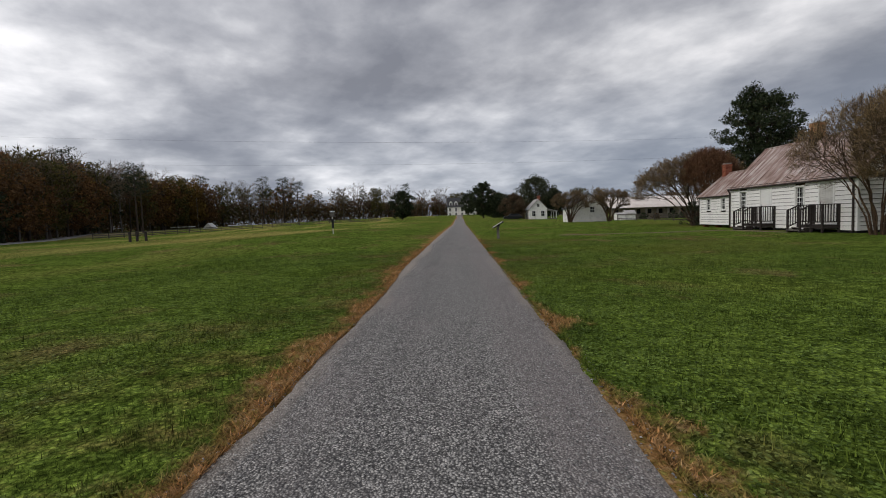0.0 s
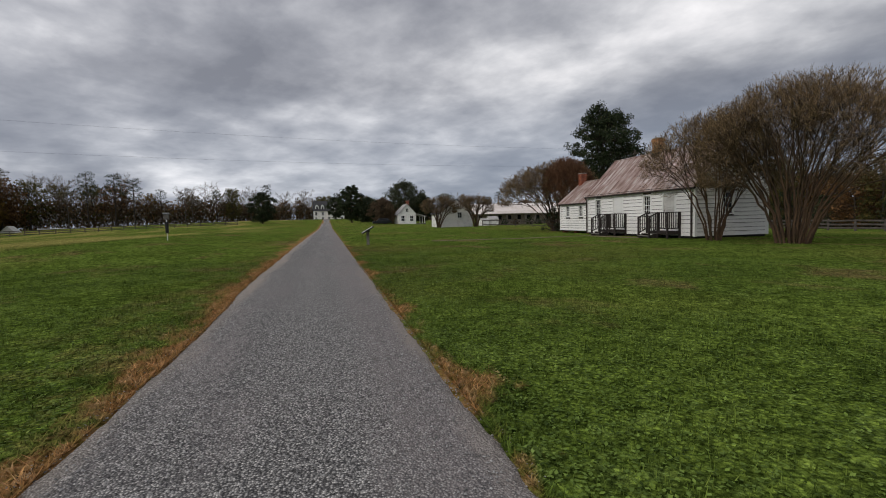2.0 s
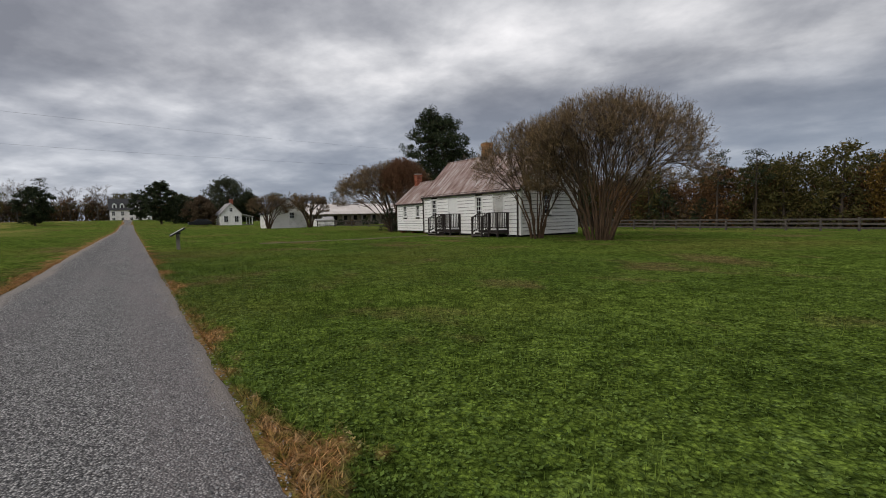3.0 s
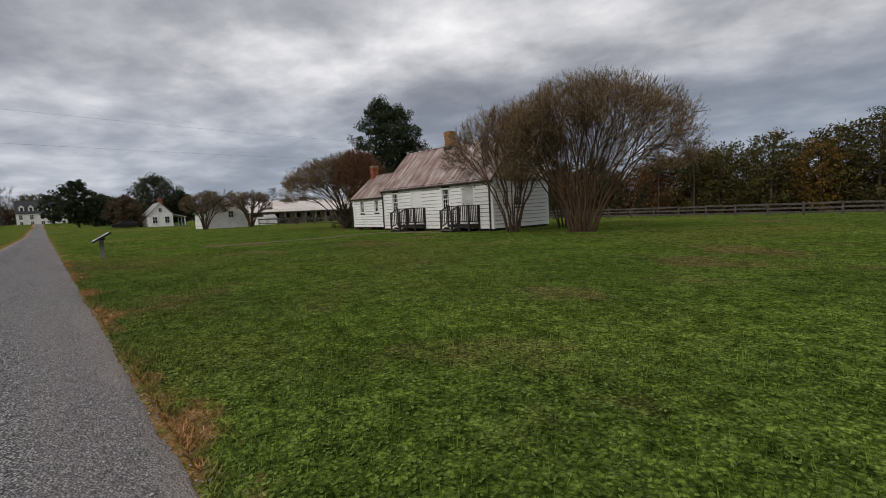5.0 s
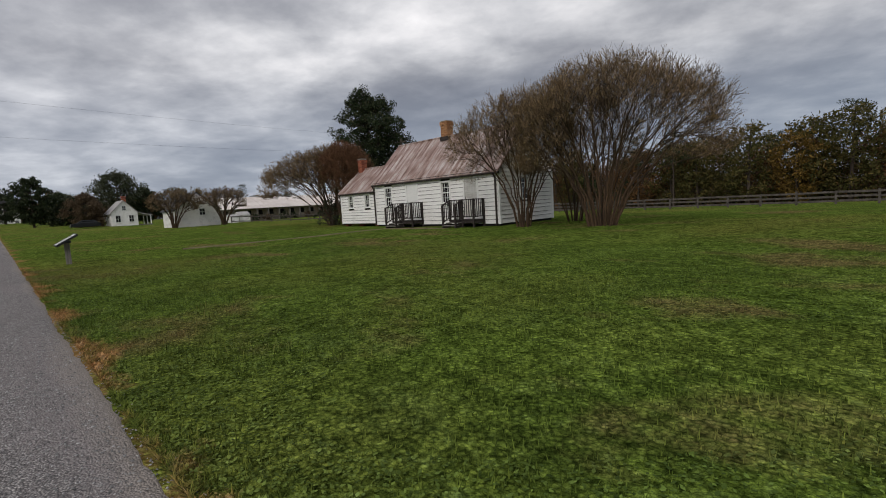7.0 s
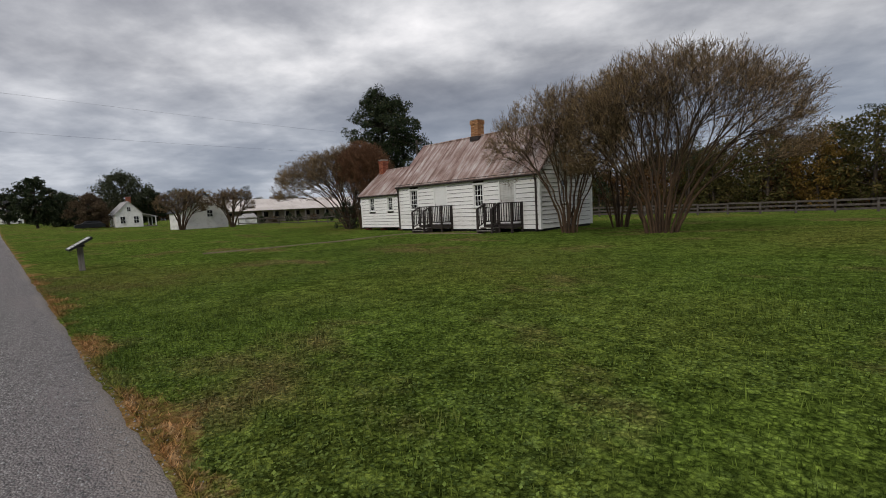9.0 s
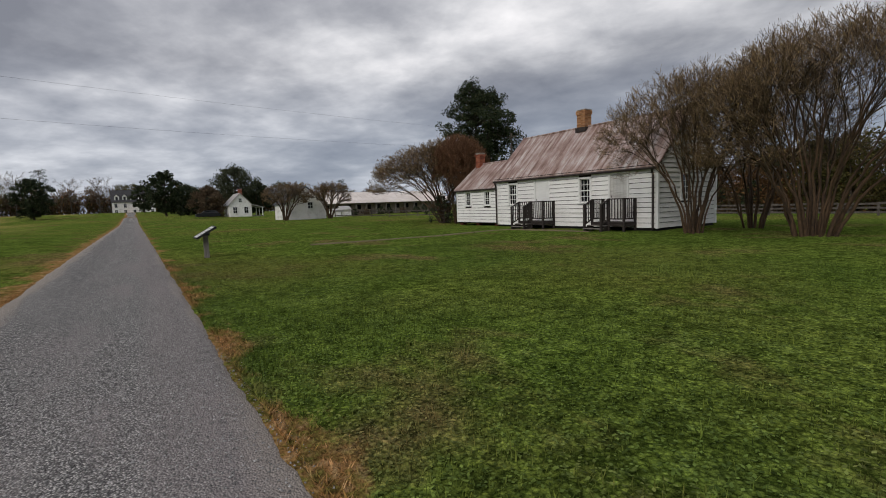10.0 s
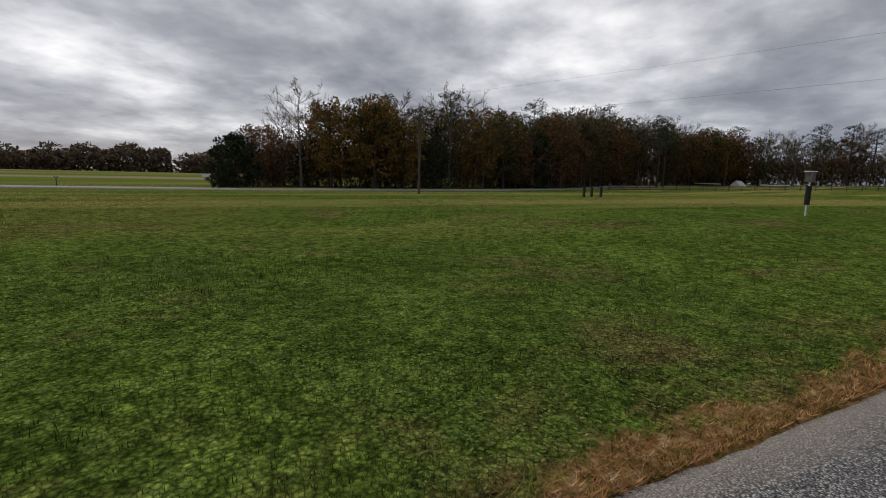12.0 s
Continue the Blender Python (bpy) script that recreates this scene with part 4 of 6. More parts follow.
# ---- trees ----
def rand_dir(rng):
    while True:
        v = Vector((rng.uniform(-1, 1), rng.uniform(-1, 1), rng.uniform(-1, 1)))
        if 0.05 < v.length < 1:
            return v.normalized()


def curve_pts(a, b, c, n):
    return [a * (1 - t) ** 2 + b * 2 * t * (1 - t) + c * t * t for t in [i / n for i in range(n + 1)]]


def twig(v, f, a, b, w0, w1, rng):
    """A short tapering twig, three-edged at its foot and pointed at its tip."""
    side = (b - a).cross(rand_dir(rng))
    if side.length < 1e-6:
        return
    side.normalize()
    n = len(v)
    v += [a - side * w0, a + side * w0, b + side * w1, b - side * w1]
    f.append((n, n + 1, n + 2))
    f.append((n, n + 2, n + 3))


def vase_tree(place, seed, height, reach_neg, reach_pos, reach_x, stems, label, twig_mat=None, base_r=0.4, forks=(5, 4, 4), per=12, middle=0.52, under=-0.3, seeds=2600, group="", name="crape_tree", stem_r=0.05, thin=1.0, knee=0.30, brush=1.0):
    """A many-stemmed tree: stems rise in a sheaf from one stool, fork three times and fan out to a dome of fine twigs.
    reach_neg, reach_pos: the dome's reach towards -y and +y; reach_x: towards either x; middle: the height at which it is
    widest, as a share of the whole; under: how far its underside comes down, as a direction's rise from the middle."""
    rng = random.Random(seed)
    t = thing(name, place, label, "tree", group)
    v, f, v2, f2, v3, f3 = [], [], [], [], [], []
    gold = math.pi * (3 - math.sqrt(5))
    heart = Vector((0, 0, height * 0.22))
    rt = 0.0040 * thin
    husks = []

    def dome(d, share):
        """A place in direction d from the dome's middle, that share of the way out to its skin."""
        lump = 1 + 0.09 * noise.noise(Vector((d.x * 2.4 + seed, d.y * 2.4, d.z * 2.4))) + 0.05 * noise.noise(Vector((d.x * 6 + seed, d.y * 6, d.z * 6)))
        reach = reach_pos if d.y > 0 else reach_neg
        rise = abs(d.z) ** 0.9 * (1 - middle if d.z > 0 else middle * 0.8) * (1 if d.z > 0 else -1)
        skin = Vector((d.x * reach_x * lump, d.y * reach * lump, height * (middle + rise * lump)))
        return heart + (skin - heart) * share

    def near(d, amount):
        e = (d + rand_dir(rng) * amount).normalized()
        if e.z < under:
            e.z = under + 0.1 * rng.random()
        return e.normalized()

    def grow(start, tangent, radius, d, level):
        end = dome(d, (0.86, 0.93, 1.0)[level] * rng.uniform(0.9, 1.03))
        length = (end - start).length
        chord = (end - start).normalized()
        mid = start + (tangent * 0.65 + chord * 0.35) * length * 0.5 + rand_dir(rng) * 0.05 * length
        n = (5, 4, 3)[level]
        pts = curve_pts(start, mid, end, n)
        tip = radius * 0.42
        tube(v2, f2, pts, [radius + (tip - radius) * i / n for i in range(n + 1)], 4 if level == 0 else 3)
        if level < 2:
            for _ in range(forks[level + 1]):
                u = rng.uniform(0.30, 0.92)
                i = min(n - 1, int(u * n))
                q = pts[i].lerp(pts[i + 1], u * n - i)
                grow(q, (pts[i + 1] - pts[i]).normalized(), (radius + (tip - radius) * u) * 0.72, near(d, (0.34, 0.20)[level]), level + 1)
            return
        for k in range(per):
            u = rng.uniform(0.25, 1.0) if k > 2 else 1.0
            i = min(n - 1, int(u * n))
            s0 = pts[i].lerp(pts[i + 1], min(1, u * n - i))
            way = (chord * 0.75 + rand_dir(rng) * 0.62 + Vector((0, 0, 0.45))).normalized()
            s1 = s0 + way * height * rng.uniform(0.022, 0.060) * brush
            twig(v3, f3, s0, s1, rt * 1.5, rt * 0.8, rng)
            if k % 2 == 0:
                s2 = s0.lerp(s1, 0.45)
                twig(v3, f3, s2, s2 + (way + rand_dir(rng) * 0.8).normalized() * height * 0.028 * brush, rt * 1.2, rt * 0.7, rng)
            if u > 0.8:
                husks.append(s1)

    for s in range(stems):
        ang = s * gold + rng.uniform(-0.3, 0.3)
        out = math.sqrt((s + 0.5) / stems)
        phi = out * 1.42
        d = Vector((math.sin(phi) * math.cos(ang), math.sin(phi) * math.sin(ang), math.cos(phi)))
        end = dome(d, rng.uniform(0.60, 0.78))
        foot = Vector((base_r * math.cos(ang) * out, base_r * math.sin(ang) * out, -0.05))
        bend = Vector((end.x * knee + foot.x * 0.7, end.y * knee + foot.y * 0.7, end.z * 0.58))
        pts = curve_pts(foot, bend, end, 10)
        for i in range(2, 10):
            pts[i] = pts[i] + rand_dir(rng) * 0.009 * height
        r0 = stem_r * rng.uniform(0.7, 1.3)
        radii = [r0 * (1 - 0.68 * i / 10) + 0.004 for i in range(11)]
        tube(v, f, pts, radii, 6)
        for k in range(forks[0]):
            i = min(9, 4 + int(6 * (k + rng.random()) / forks[0])) if k else 9
            grow(pts[i + 1] if not k else pts[i], (pts[i + 1] - pts[i]).normalized(), radii[i] * 0.75, near(d, 0.50) if k else d, 0)
    mesh_from("trunk", v, f, M_BARK, t, "sheaf of smooth tan stems", smooth=True)
    mesh_from("crown", v2, f2, twig_mat or M_BRANCH, t, "forking dome of bare boughs")
    mesh_from("brushwood", v3, f3, twig_mat or M_TWIG, t, "fine bare twigs")
    if seeds:
        sv, sf = [], []
        for p in rng.sample(husks, min(seeds, len(husks))):
            d = (rand_dir(rng) * 0.6 + Vector((0, 0, 1))) * rng.uniform(0.014, 0.034)
            e = rand_dir(rng) * rng.uniform(0.007, 0.015)
            n = len(sv)
            sv += [p - d, p + e, p + d, p - e]
            sf.append((n, n + 1, n + 2, n + 3))
        mesh_from("foliage", sv, sf, M_SEED, t, "withered tan seed heads")
    return t


def leaf_cloud(v, f, rng, centre, radii, count, size, up=0.0):
    """Small leaf-shaped quads filling an ellipsoid, denser towards its skin."""
    for _ in range(count):
        d = rand_dir(rng)
        r = rng.random() ** 0.45
        p = Vector((centre[0] + d.x * radii[0] * r, centre[1] + d.y * radii[1] * r, centre[2] + d.z * radii[2] * r))
        a = (rand_dir(rng) + Vector((0, 0, up))).normalized() * size * rng.uniform(0.6, 1.4)
        b = rand_dir(rng) * size * rng.uniform(0.35, 0.7)
        n = len(v)
        v += [p - a * 0.5, p + b * 0.5, p + a * 0.6, p - b * 0.5]
        f.append((n, n + 1, n + 2, n + 3))


def evergreen(place, seed, height, radius, label, mat, clumps=90, per=110, leaf=0.16, name="cedar_tree", shape="cedar", trunk_h=0.12, twin=None, clump=(0.12, 0.32), droop=None, group=""):
    rng = random.Random(seed)
    t = thing(name, place, label, "tree", group)
    v, f = [], []
    lean = Vector((rng.uniform(-0.03, 0.03), rng.uniform(-0.03, 0.03), 1))
    spine = [lean * (height * 0.96 * i / 7) for i in range(8)]
    tube(v, f, spine, [height * 0.022 * (1 - 0.85 * i / 7) + 0.02 for i in range(8)], 8)
    lv, lf = [], []
    for k in range(clumps):
        u = (k + rng.random()) / clumps
        z = height * (trunk_h + (0.97 - trunk_h) * u)
        if shape == "cedar":
            prof = (0.55 + 0.55 * math.sin(min(1, u * 1.25) * math.pi * 0.62)) * (1 - max(0, u - 0.72) / 0.28 * 0.72)
        else:
            prof = math.sin(math.pi * min(1, 0.18 + 0.82 * u)) ** 0.6 if shape == "round" else math.sqrt(max(0.1, 1 - ((u - 0.45) / 0.6) ** 2))
        ang = k * 2.399 + rng.uniform(-0.4, 0.4)
        reach = radius * prof * rng.uniform(0.30, 1.08)
        c = Vector((math.cos(ang) * reach, math.sin(ang) * reach, z + rng.uniform(-0.03, 0.03) * height))
        if twin and u > 0.5:
            c += Vector((*twin, 0)) * (1 if k % 2 else -1) * (u - 0.5)
            c.z -= 0 if k % 2 else 0.06 * height * (u - 0.5) * 2
        i = min(6, int(z / (height * 0.96) * 7))
        tube(v, f, [spine[i], spine[i].lerp(c, 0.6) + Vector((0, 0, 0.1)), c], [0.05, 0.03, 0.01], 4)
        cr = radius * rng.uniform(*clump)
        leaf_cloud(lv, lf, rng, c, (cr, cr, cr * rng.uniform(0.55, 0.9)), per, leaf, 0.4)
    if droop:
        # thin hanging boughs on one side, half bare
        for k in range(16):
            p = spine[4].lerp(spine[5], rng.random())
            e = p + Vector((*droop, 0)) * rng.uniform(0.6, 1.15) + rand_dir(rng) * 0.9 + Vector((0, 0, -0.04 * height))
            bough = curve_pts(p, (p + e) / 2 + Vector((0, 0, 0.09 * height)), e, 5)
            tube(v, f, bough, [0.06, 0.05, 0.04, 0.03, 0.02, 0.01], 4)
            for q in bough[2:]:
                leaf_cloud(lv, lf, rng, q + Vector((0, 0, -0.3)), (0.45, 0.45, 0.7), 26, leaf, -0.6)
    mesh_from("trunk", v, f, M_DARKBARK, t)
    mesh_from("crown", lv, lf, mat, t)
    return t


def wood_tree(seed, height, spread, label, name="woodland_tree", first=0.35, density=1.0):
    """A bare forest tree: leader, ascending limbs and twigs."""
    rng = random.Random(seed)
    t = thing(name, (0, 0, 0), label, "tree", "trees of the wood")
    v, f, v2, f2 = [], [], [], []
    spine = [Vector((0, 0, -0.3))]
    for i in range(1, 9):
        spine.append(Vector((rng.uniform(-1, 1) * 0.03 * height * i / 8, rng.uniform(-1, 1) * 0.03 * height * i / 8, height * 0.95 * i / 8)))
    tube(v, f, spine, [height * 0.013 * (1 - 0.9 * i / 8) + 0.015 for i in range(9)], 6)
    limbs = int(15 * density)
    for k in range(limbs):
        u = first + (0.97 - first) * (k + rng.random()) / limbs
        i = min(7, int(u * 8))
        p = spine[i].lerp(spine[i + 1], u * 8 - i)
        ang = k * 2.399 + rng.uniform(-0.5, 0.5)
        rise = rng.uniform(0.5, 1.1)
        d = Vector((math.cos(ang), math.sin(ang), rise)).normalized()
        w0 = (u - first) / (1 - first)
        length = spread * (0.35 + 0.75 * math.sin(math.pi * min(1.0, 0.22 + 0.72 * w0))) * rng.uniform(0.75, 1.15)
        e = p + d * length
        bp = curve_pts(p, p + d * length * 0.5 + Vector((0, 0, -0.1 * length)), e, 3)
        tube(v2, f2, bp, [0.075, 0.055, 0.035, 0.012], 3)
        for c in range(9):
            w = rng.uniform(0.25, 1)
            i2 = min(2, int(w * 3))
            q = bp[i2].lerp(bp[i2 + 1], w * 3 - i2)
            dd = (d + rand_dir(rng) * 0.9 + Vector((0, 0, 0.35))).normalized()
            q2 = q + dd * length * rng.uniform(0.22, 0.45)
            twig(v2, f2, q, q2, 0.034, 0.016, rng)
            for s in range(8):
                s0 = q.lerp(q2, rng.uniform(0.3, 1))
                s1 = s0 + (dd + rand_dir(rng) * 0.9 + Vector((0, 0, 0.3))).normalized() * length * rng.uniform(0.12, 0.26)
                twig(v2, f2, s0, s1, 0.020, 0.010, rng)
    mesh_from("trunk", v, f, M_GREYBARK, t)
    mesh_from("crown", v2, f2, M_WOODTWIG, t)
    return t


def pine(seed, height, label):
    rng = random.Random(seed)
    t = thing("pine_tree", (0, 0, 0), label, "tree", "trees of the wood")
    v, f, lv, lf = [], [], [], []
    spine = [Vector((rng.uniform(-0.15, 0.15) * i / 6, rng.uniform(-0.15, 0.15) * i / 6, height * i / 6 - 0.3)) for i in range(7)]
    tube(v, f, spine, [0.24 * (1 - 0.8 * i / 6) + 0.02 for i in range(7)], 6)
    for k in range(26):
        u = 0.55 + 0.43 * (k + rng.random()) / 26
        ang = k * 2.399
        reach = height * 0.17 * (1.25 - u) / 0.6 * rng.uniform(0.6, 1.1)
        p = Vector((0, 0, height * u))
        c = p + Vector((math.cos(ang) * reach, math.sin(ang) * reach, reach * 0.25))
        tube(v, f, [p, c], [0.06, 0.02], 4)
        leaf_cloud(lv, lf, rng, c, (1.1, 1.1, 0.5), 60, 0.32, 0.3)
    mesh_from("trunk", v, f, M_DARKBARK, t)
    mesh_from("crown", lv, lf, M_CEDAR, t)
    return t


# big bare trees at the cottage's south gable, and the ones beside the wing
LAB = "bare many-stemmed tree with rounded brown twiggy crown "
vase_tree((18.3, 19.5, 0), 11, 6.2, 4.5, 3.3, 3.6, 24, LAB + "on the lawn", base_r=0.55, forks=(5, 5, 4), per=9, group="trees by the cottage", seeds=5200, stem_r=0.046, knee=0.24)
vase_tree((18.0, 23.1, 0), 12, 5.75, 2.6, 3.6, 3.0, 14, LAB + "before the gable", base_r=0.35, forks=(5, 5, 4), per=9, group="trees by the cottage", seeds=2600, stem_r=0.042, knee=0.22)
vase_tree((21.6, 22.6, 0), 13, 6.3, 3.0, 2.6, 2.8, 10, LAB + "by the fence", base_r=0.4, forks=(5, 4, 4), per=7, group="trees by the cottage", seeds=2000)
vase_tree((20.4, 43.2, 0), 14, 6.0, 3.0, 9.6, 4.0, 16, "wide bare tree spreading away from the wing", base_r=0.4, thin=1.7, forks=(6, 5, 4), per=10, middle=0.55, under=-0.25, group="trees by the cottage", seeds=900, knee=0.25, stem_r=0.06)
vase_tree((20.3, 41.0, 0), 15, 6.0, 2.1, 2.4, 2.1, 22, "russet twiggy bush tight against the wing", twig_mat=M_RUST_TWIG, base_r=0.6, thin=1.6, forks=(5, 4, 4), per=12, middle=0.5, under=-0.5, group="trees by the cottage", name="russet_bush", seeds=0, stem_r=0.03)
evergreen((32.1, 53.8, -0.2), 21, 14.4, 3.4, "tall dark cedar with a ragged double top behind the cottage", M_CEDAR, 460, 95, 0.24, twin=(-1.1, 1.5), clump=(0.10, 0.27), droop=(3.9, -2.9))
evergreen((19.9, 42.6, 0), 22, 2.1, 1.3, "low dark evergreen shrub at the tree's foot", M_CEDAR, 26, 60, 0.12, name="evergreen_shrub", shape="round", trunk_h=0.05)

# pair of small bare trees at the white barn
for barn_x, barn_y, barn_seed in ((17.9, 78.2, 31), (23.9, 77.6, 32)):
    vase_tree((barn_x, barn_y, 0), barn_seed, 5.0, 3.1, 3.1, 3.0, 9, "small bare tree with a rounded crown beside the barn", base_r=0.25, forks=(5, 4, 3), per=9, middle=0.56, under=-0.15, group="trees at the barn", seeds=500, stem_r=0.10, thin=3.0, knee=0.25)

# far single trees along the drive
evergreen((7.7, 150, 0.85), 23, 11.2, 3.6, "dark dense cedar at the end of the drive", M_CEDAR, 120, 110, 0.45)
evergreen((13.5, 158, 0.9), 27, 8.0, 5.0, "low spreading dark evergreen at the end of the drive", M_CEDAR, 90, 90, 0.5, shape="round", trunk_h=0.05)
evergreen((3.9, 196, 2.2), 29, 9.0, 3.2, "dark evergreen beside the manor", M_CEDAR, 80, 80, 0.5)
evergreen((-20.3, 170, 0.9), 24, 10.4, 4.0, "dark round-headed cedar beyond the field", M_CEDAR, 120, 100, 0.45)
evergreen((14.3, 124, 0.5), 25, 6.4, 3.4, "rounded brown-leaved bush by the parked car", M_BROWN, 110, 130, 0.30, name="brown_bush", shape="round", trunk_h=0.03)
evergreen((21.3, 134, 0.4), 26, 11.6, 5.2, "large grey-green shade tree over the farmhouse", M_GREYGREEN, 110, 70, 0.45, name="shade_tree", shape="round", trunk_h=0.38)
evergreen((27.5, 140, 0.3), 28, 8.5, 3.4, "dark evergreen behind the farmhouse", M_CEDAR, 80, 90, 0.5)

# ---- woods ----
def broad_oak(seed, height, radius, mat, label):
    """A full-crowned broad-leaved tree, leafy almost to the ground."""
    return evergreen((0, 0, 0), seed, height, radius, label, mat, 50, 56, 0.62, name="woodland_oak", shape="oak", trunk_h=0.16, clump=(0.26, 0.44), group="trees of the wood")


PROTOS = [
    (wood_tree(41, 17, 5.5, "tall bare grey tree at the wood's edge"), 2),
    (wood_tree(42, 15, 5.0, "bare brown tree with fine upright twigs"), 2),
    (broad_oak(43, 15.5, 4.8, M_OLIVE, "olive-leaved oak with a full round crown"), 3),
    (broad_oak(44, 13.5, 4.9, M_RUST, "rust-leaved oak with a full round crown"), 3),
    (broad_oak(45, 15.0, 4.4, M_GOLD, "golden-leaved tree at the wood's edge"), 1),
    (pine(46, 17, "dark pine with a flat top at the wood's edge"), 2),
    (evergreen((0, 0, 0), 47, 10, 3.6, "dark round evergreen at the wood's edge", M_CEDAR, 60, 40, 0.45, name="woodland_cedar", shape="round", trunk_h=0.04), 2),
]


def wood_edge(line, seed, step, rows, thick, bare=True):
    """Trees in ragged rows along a line of places with sizes."""
    rng = random.Random(seed)
    bag = [p for p, n in PROTOS[0 if bare else 2:] for _ in range(n)]
    for a, b in zip(line, line[1:]):
        d = Vector((b[0] - a[0], b[1] - a[1], 0))
        n = max(1, int(d.length / step))
        side = Vector((d.y, -d.x, 0)).normalized() * thick
        for k in range(n):
            for r in range(rows):
                t = (k + rng.uniform(0.1, 0.9)) / n
                p = Vector((*a[:2], 0)) + d * t - side * (r * rng.uniform(0.7, 1.2))
                s = (a[2] + (b[2] - a[2]) * t) * rng.uniform(0.78, 1.10)
                m = pose(p.x, p.y, ground_z(p.x, p.y) - 0.1, 0, 0, rng.uniform(0, 360)) @ Matrix.Diagonal((s, s, s, 1))
                copy_thing(rng.choice(bag), m).scale = (s, s, s)


def thicket(name, line, seed, count, height, depth, mat, label, leaf=0.7, slim=0.6):
    """The tangle of undergrowth that closes a wood: one sheet of many small leaves and twigs."""
    rng = random.Random(seed)
    v, f = [], []
    seg = [((Vector(b[:2]) - Vector(a[:2])).length, Vector((*a[:2], 0)), Vector((*b[:2], 0)), a[2], b[2]) for a, b in zip(line, line[1:])]
    total = sum(s[0] for s in seg)
    for length, a, b, sa, sb in seg:
        d = (b - a).normalized()
        side = Vector((d.y, -d.x, 0))
        for _ in range(int(count * length / total)):
            t = rng.random()
            p = a.lerp(b, t)
            wob = 0.72 + 0.45 * noise.noise(Vector((p.x * 0.06, p.y * 0.06, seed)))
            back = rng.random() * depth
            z = height * (sa + (sb - sa) * t) * wob * rng.random() ** 0.8 * (0.6 + 0.4 * min(1, back / (depth * 0.4)))
            p = p - side * back
            p.z = ground_z(p.x, p.y) + z
            s = leaf * rng.uniform(0.6, 1.5)
            e1, e2 = (rand_dir(rng) + Vector((0, 0, 0.3 / slim))).normalized() * s, rand_dir(rng) * s * slim
            n = len(v)
            v += [p - e1 * 0.5, p + e2 * 0.5, p + e1 * 0.5, p - e2 * 0.5]
            f.append((n, n + 1, n + 2, n + 3))
    tagged(mesh_from(name, v, f, mat), label, "undergrowth", kind="stuff")


# the wood beyond the lane, the far end of the field, and the wood behind the rail fence
WEST = [(-77, 22, 0.6), (-76, 27, 0.85), (-76, 36, 0.98), (-77, 50, 1.0), (-80, 70, 1.08), (-90, 100, 1.2), (-104, 130, 1.3), (-112, 165, 1.3), (-105, 200, 1.2)]
NORTH = [(-132, 184, 1.2), (-105, 200, 1.2), (-70, 215, 1.1), (-40, 225, 0.95), (-14, 242, 0.85), (20, 245, 0.8), (60, 235, 0.8), (110, 230, 0.8)]
EAST = [(92, 120, 0.8), (90, 85, 0.85), (88, 55, 0.8), (88, 30, 0.78), (88, 10, 0.95), (94, -12, 1.0)]
wood_edge(WEST, 1, 4.2, 3, 5.0)
wood_edge(NORTH, 2, 6.5, 2, 8.0)
wood_edge(EAST, 3, 5.0, 3, 5.0, False)
TANGLE = "tangle of undergrowth and young trees filling the wood"
for k, (line, amount, top, big) in enumerate(((WEST, 32000, 13.5, 1.35), (NORTH, 28000, 14.0, 2.2), (EAST, 32000, 13.0, 1.2))):
    thicket("undergrowth", line, 4 + k, amount, top * 0.8, 12, M_BROWN, "dark brown " + TANGLE, 0.42 * big)
    thicket("undergrowth", line, 14 + k, amount, top * (0.72 if k == 2 else 1.0), 12, M_WOODTWIG, "grey-brown " + TANGLE, 0.62 * big, 0.13)
    thicket("undergrowth", line, 24 + k, amount // 2, top * 0.85, 10, M_RUST, "rust-leaved " + TANGLE, 0.40 * big)
    thicket("undergrowth", line, 34 + k, amount // 3, top * 0.75, 10, M_OLIVE, "olive-leaved " + TANGLE, 0.40 * big)
for p, n in PROTOS:
    x, y = -88 - 4 * PROTOS.index((p, n)), 52 + 9 * PROTOS.index((p, n))
    p.matrix_world = pose(x, y, ground_z(x, y) - 0.1)
# single trees that stand out from the wood
for proto, x, y, s in ((4, -74.5, 41.5, 0.98), (4, -74.8, 47, 0.8), (5, -88, 128, 1.12), (5, -90, 133, 1.05), (5, 85, 47, 0.82), (5, 85, 41, 0.8), (2, 84.5, 30, 0.85), (4, 85, 24, 0.75)):
    copy_thing(PROTOS[proto][0], pose(x, y, ground_z(x, y) - 0.1, 0, 0, 40 * y) @ Matrix.Diagonal((s, s, s, 1))).scale = (s, s, s)
FARWEST = [(-330, -420, 1), (-390, -150, 1), (-400, 0, 1), (-330, 90, 1), (-250, 170, 1)]
thicket("far_woods", FARWEST, 7, 26000, 22, 30, M_BROWN, "low dark line of far woods behind the fields", 3.2)
thicket("far_woods", FARWEST, 8, 14000, 24, 30, M_WOODTWIG, "grey bare tops of the far woods", 3.0)
evergreen((-74.5, 20.5, ground_z(-74.5, 20.5)), 48, 7.5, 3.6, "dark bushy evergreen at the wood's near corner", M_CEDAR, 90, 70, 0.5, shape="round", trunk_h=0.03)
evergreen((-71.5, 18.0, ground_z(-71.5, 18.0)), 49, 2.2, 1.3, "low dark bush beside the lane", M_CEDAR, 30, 50, 0.3, name="roadside_bush", shape="round", trunk_h=0.05)


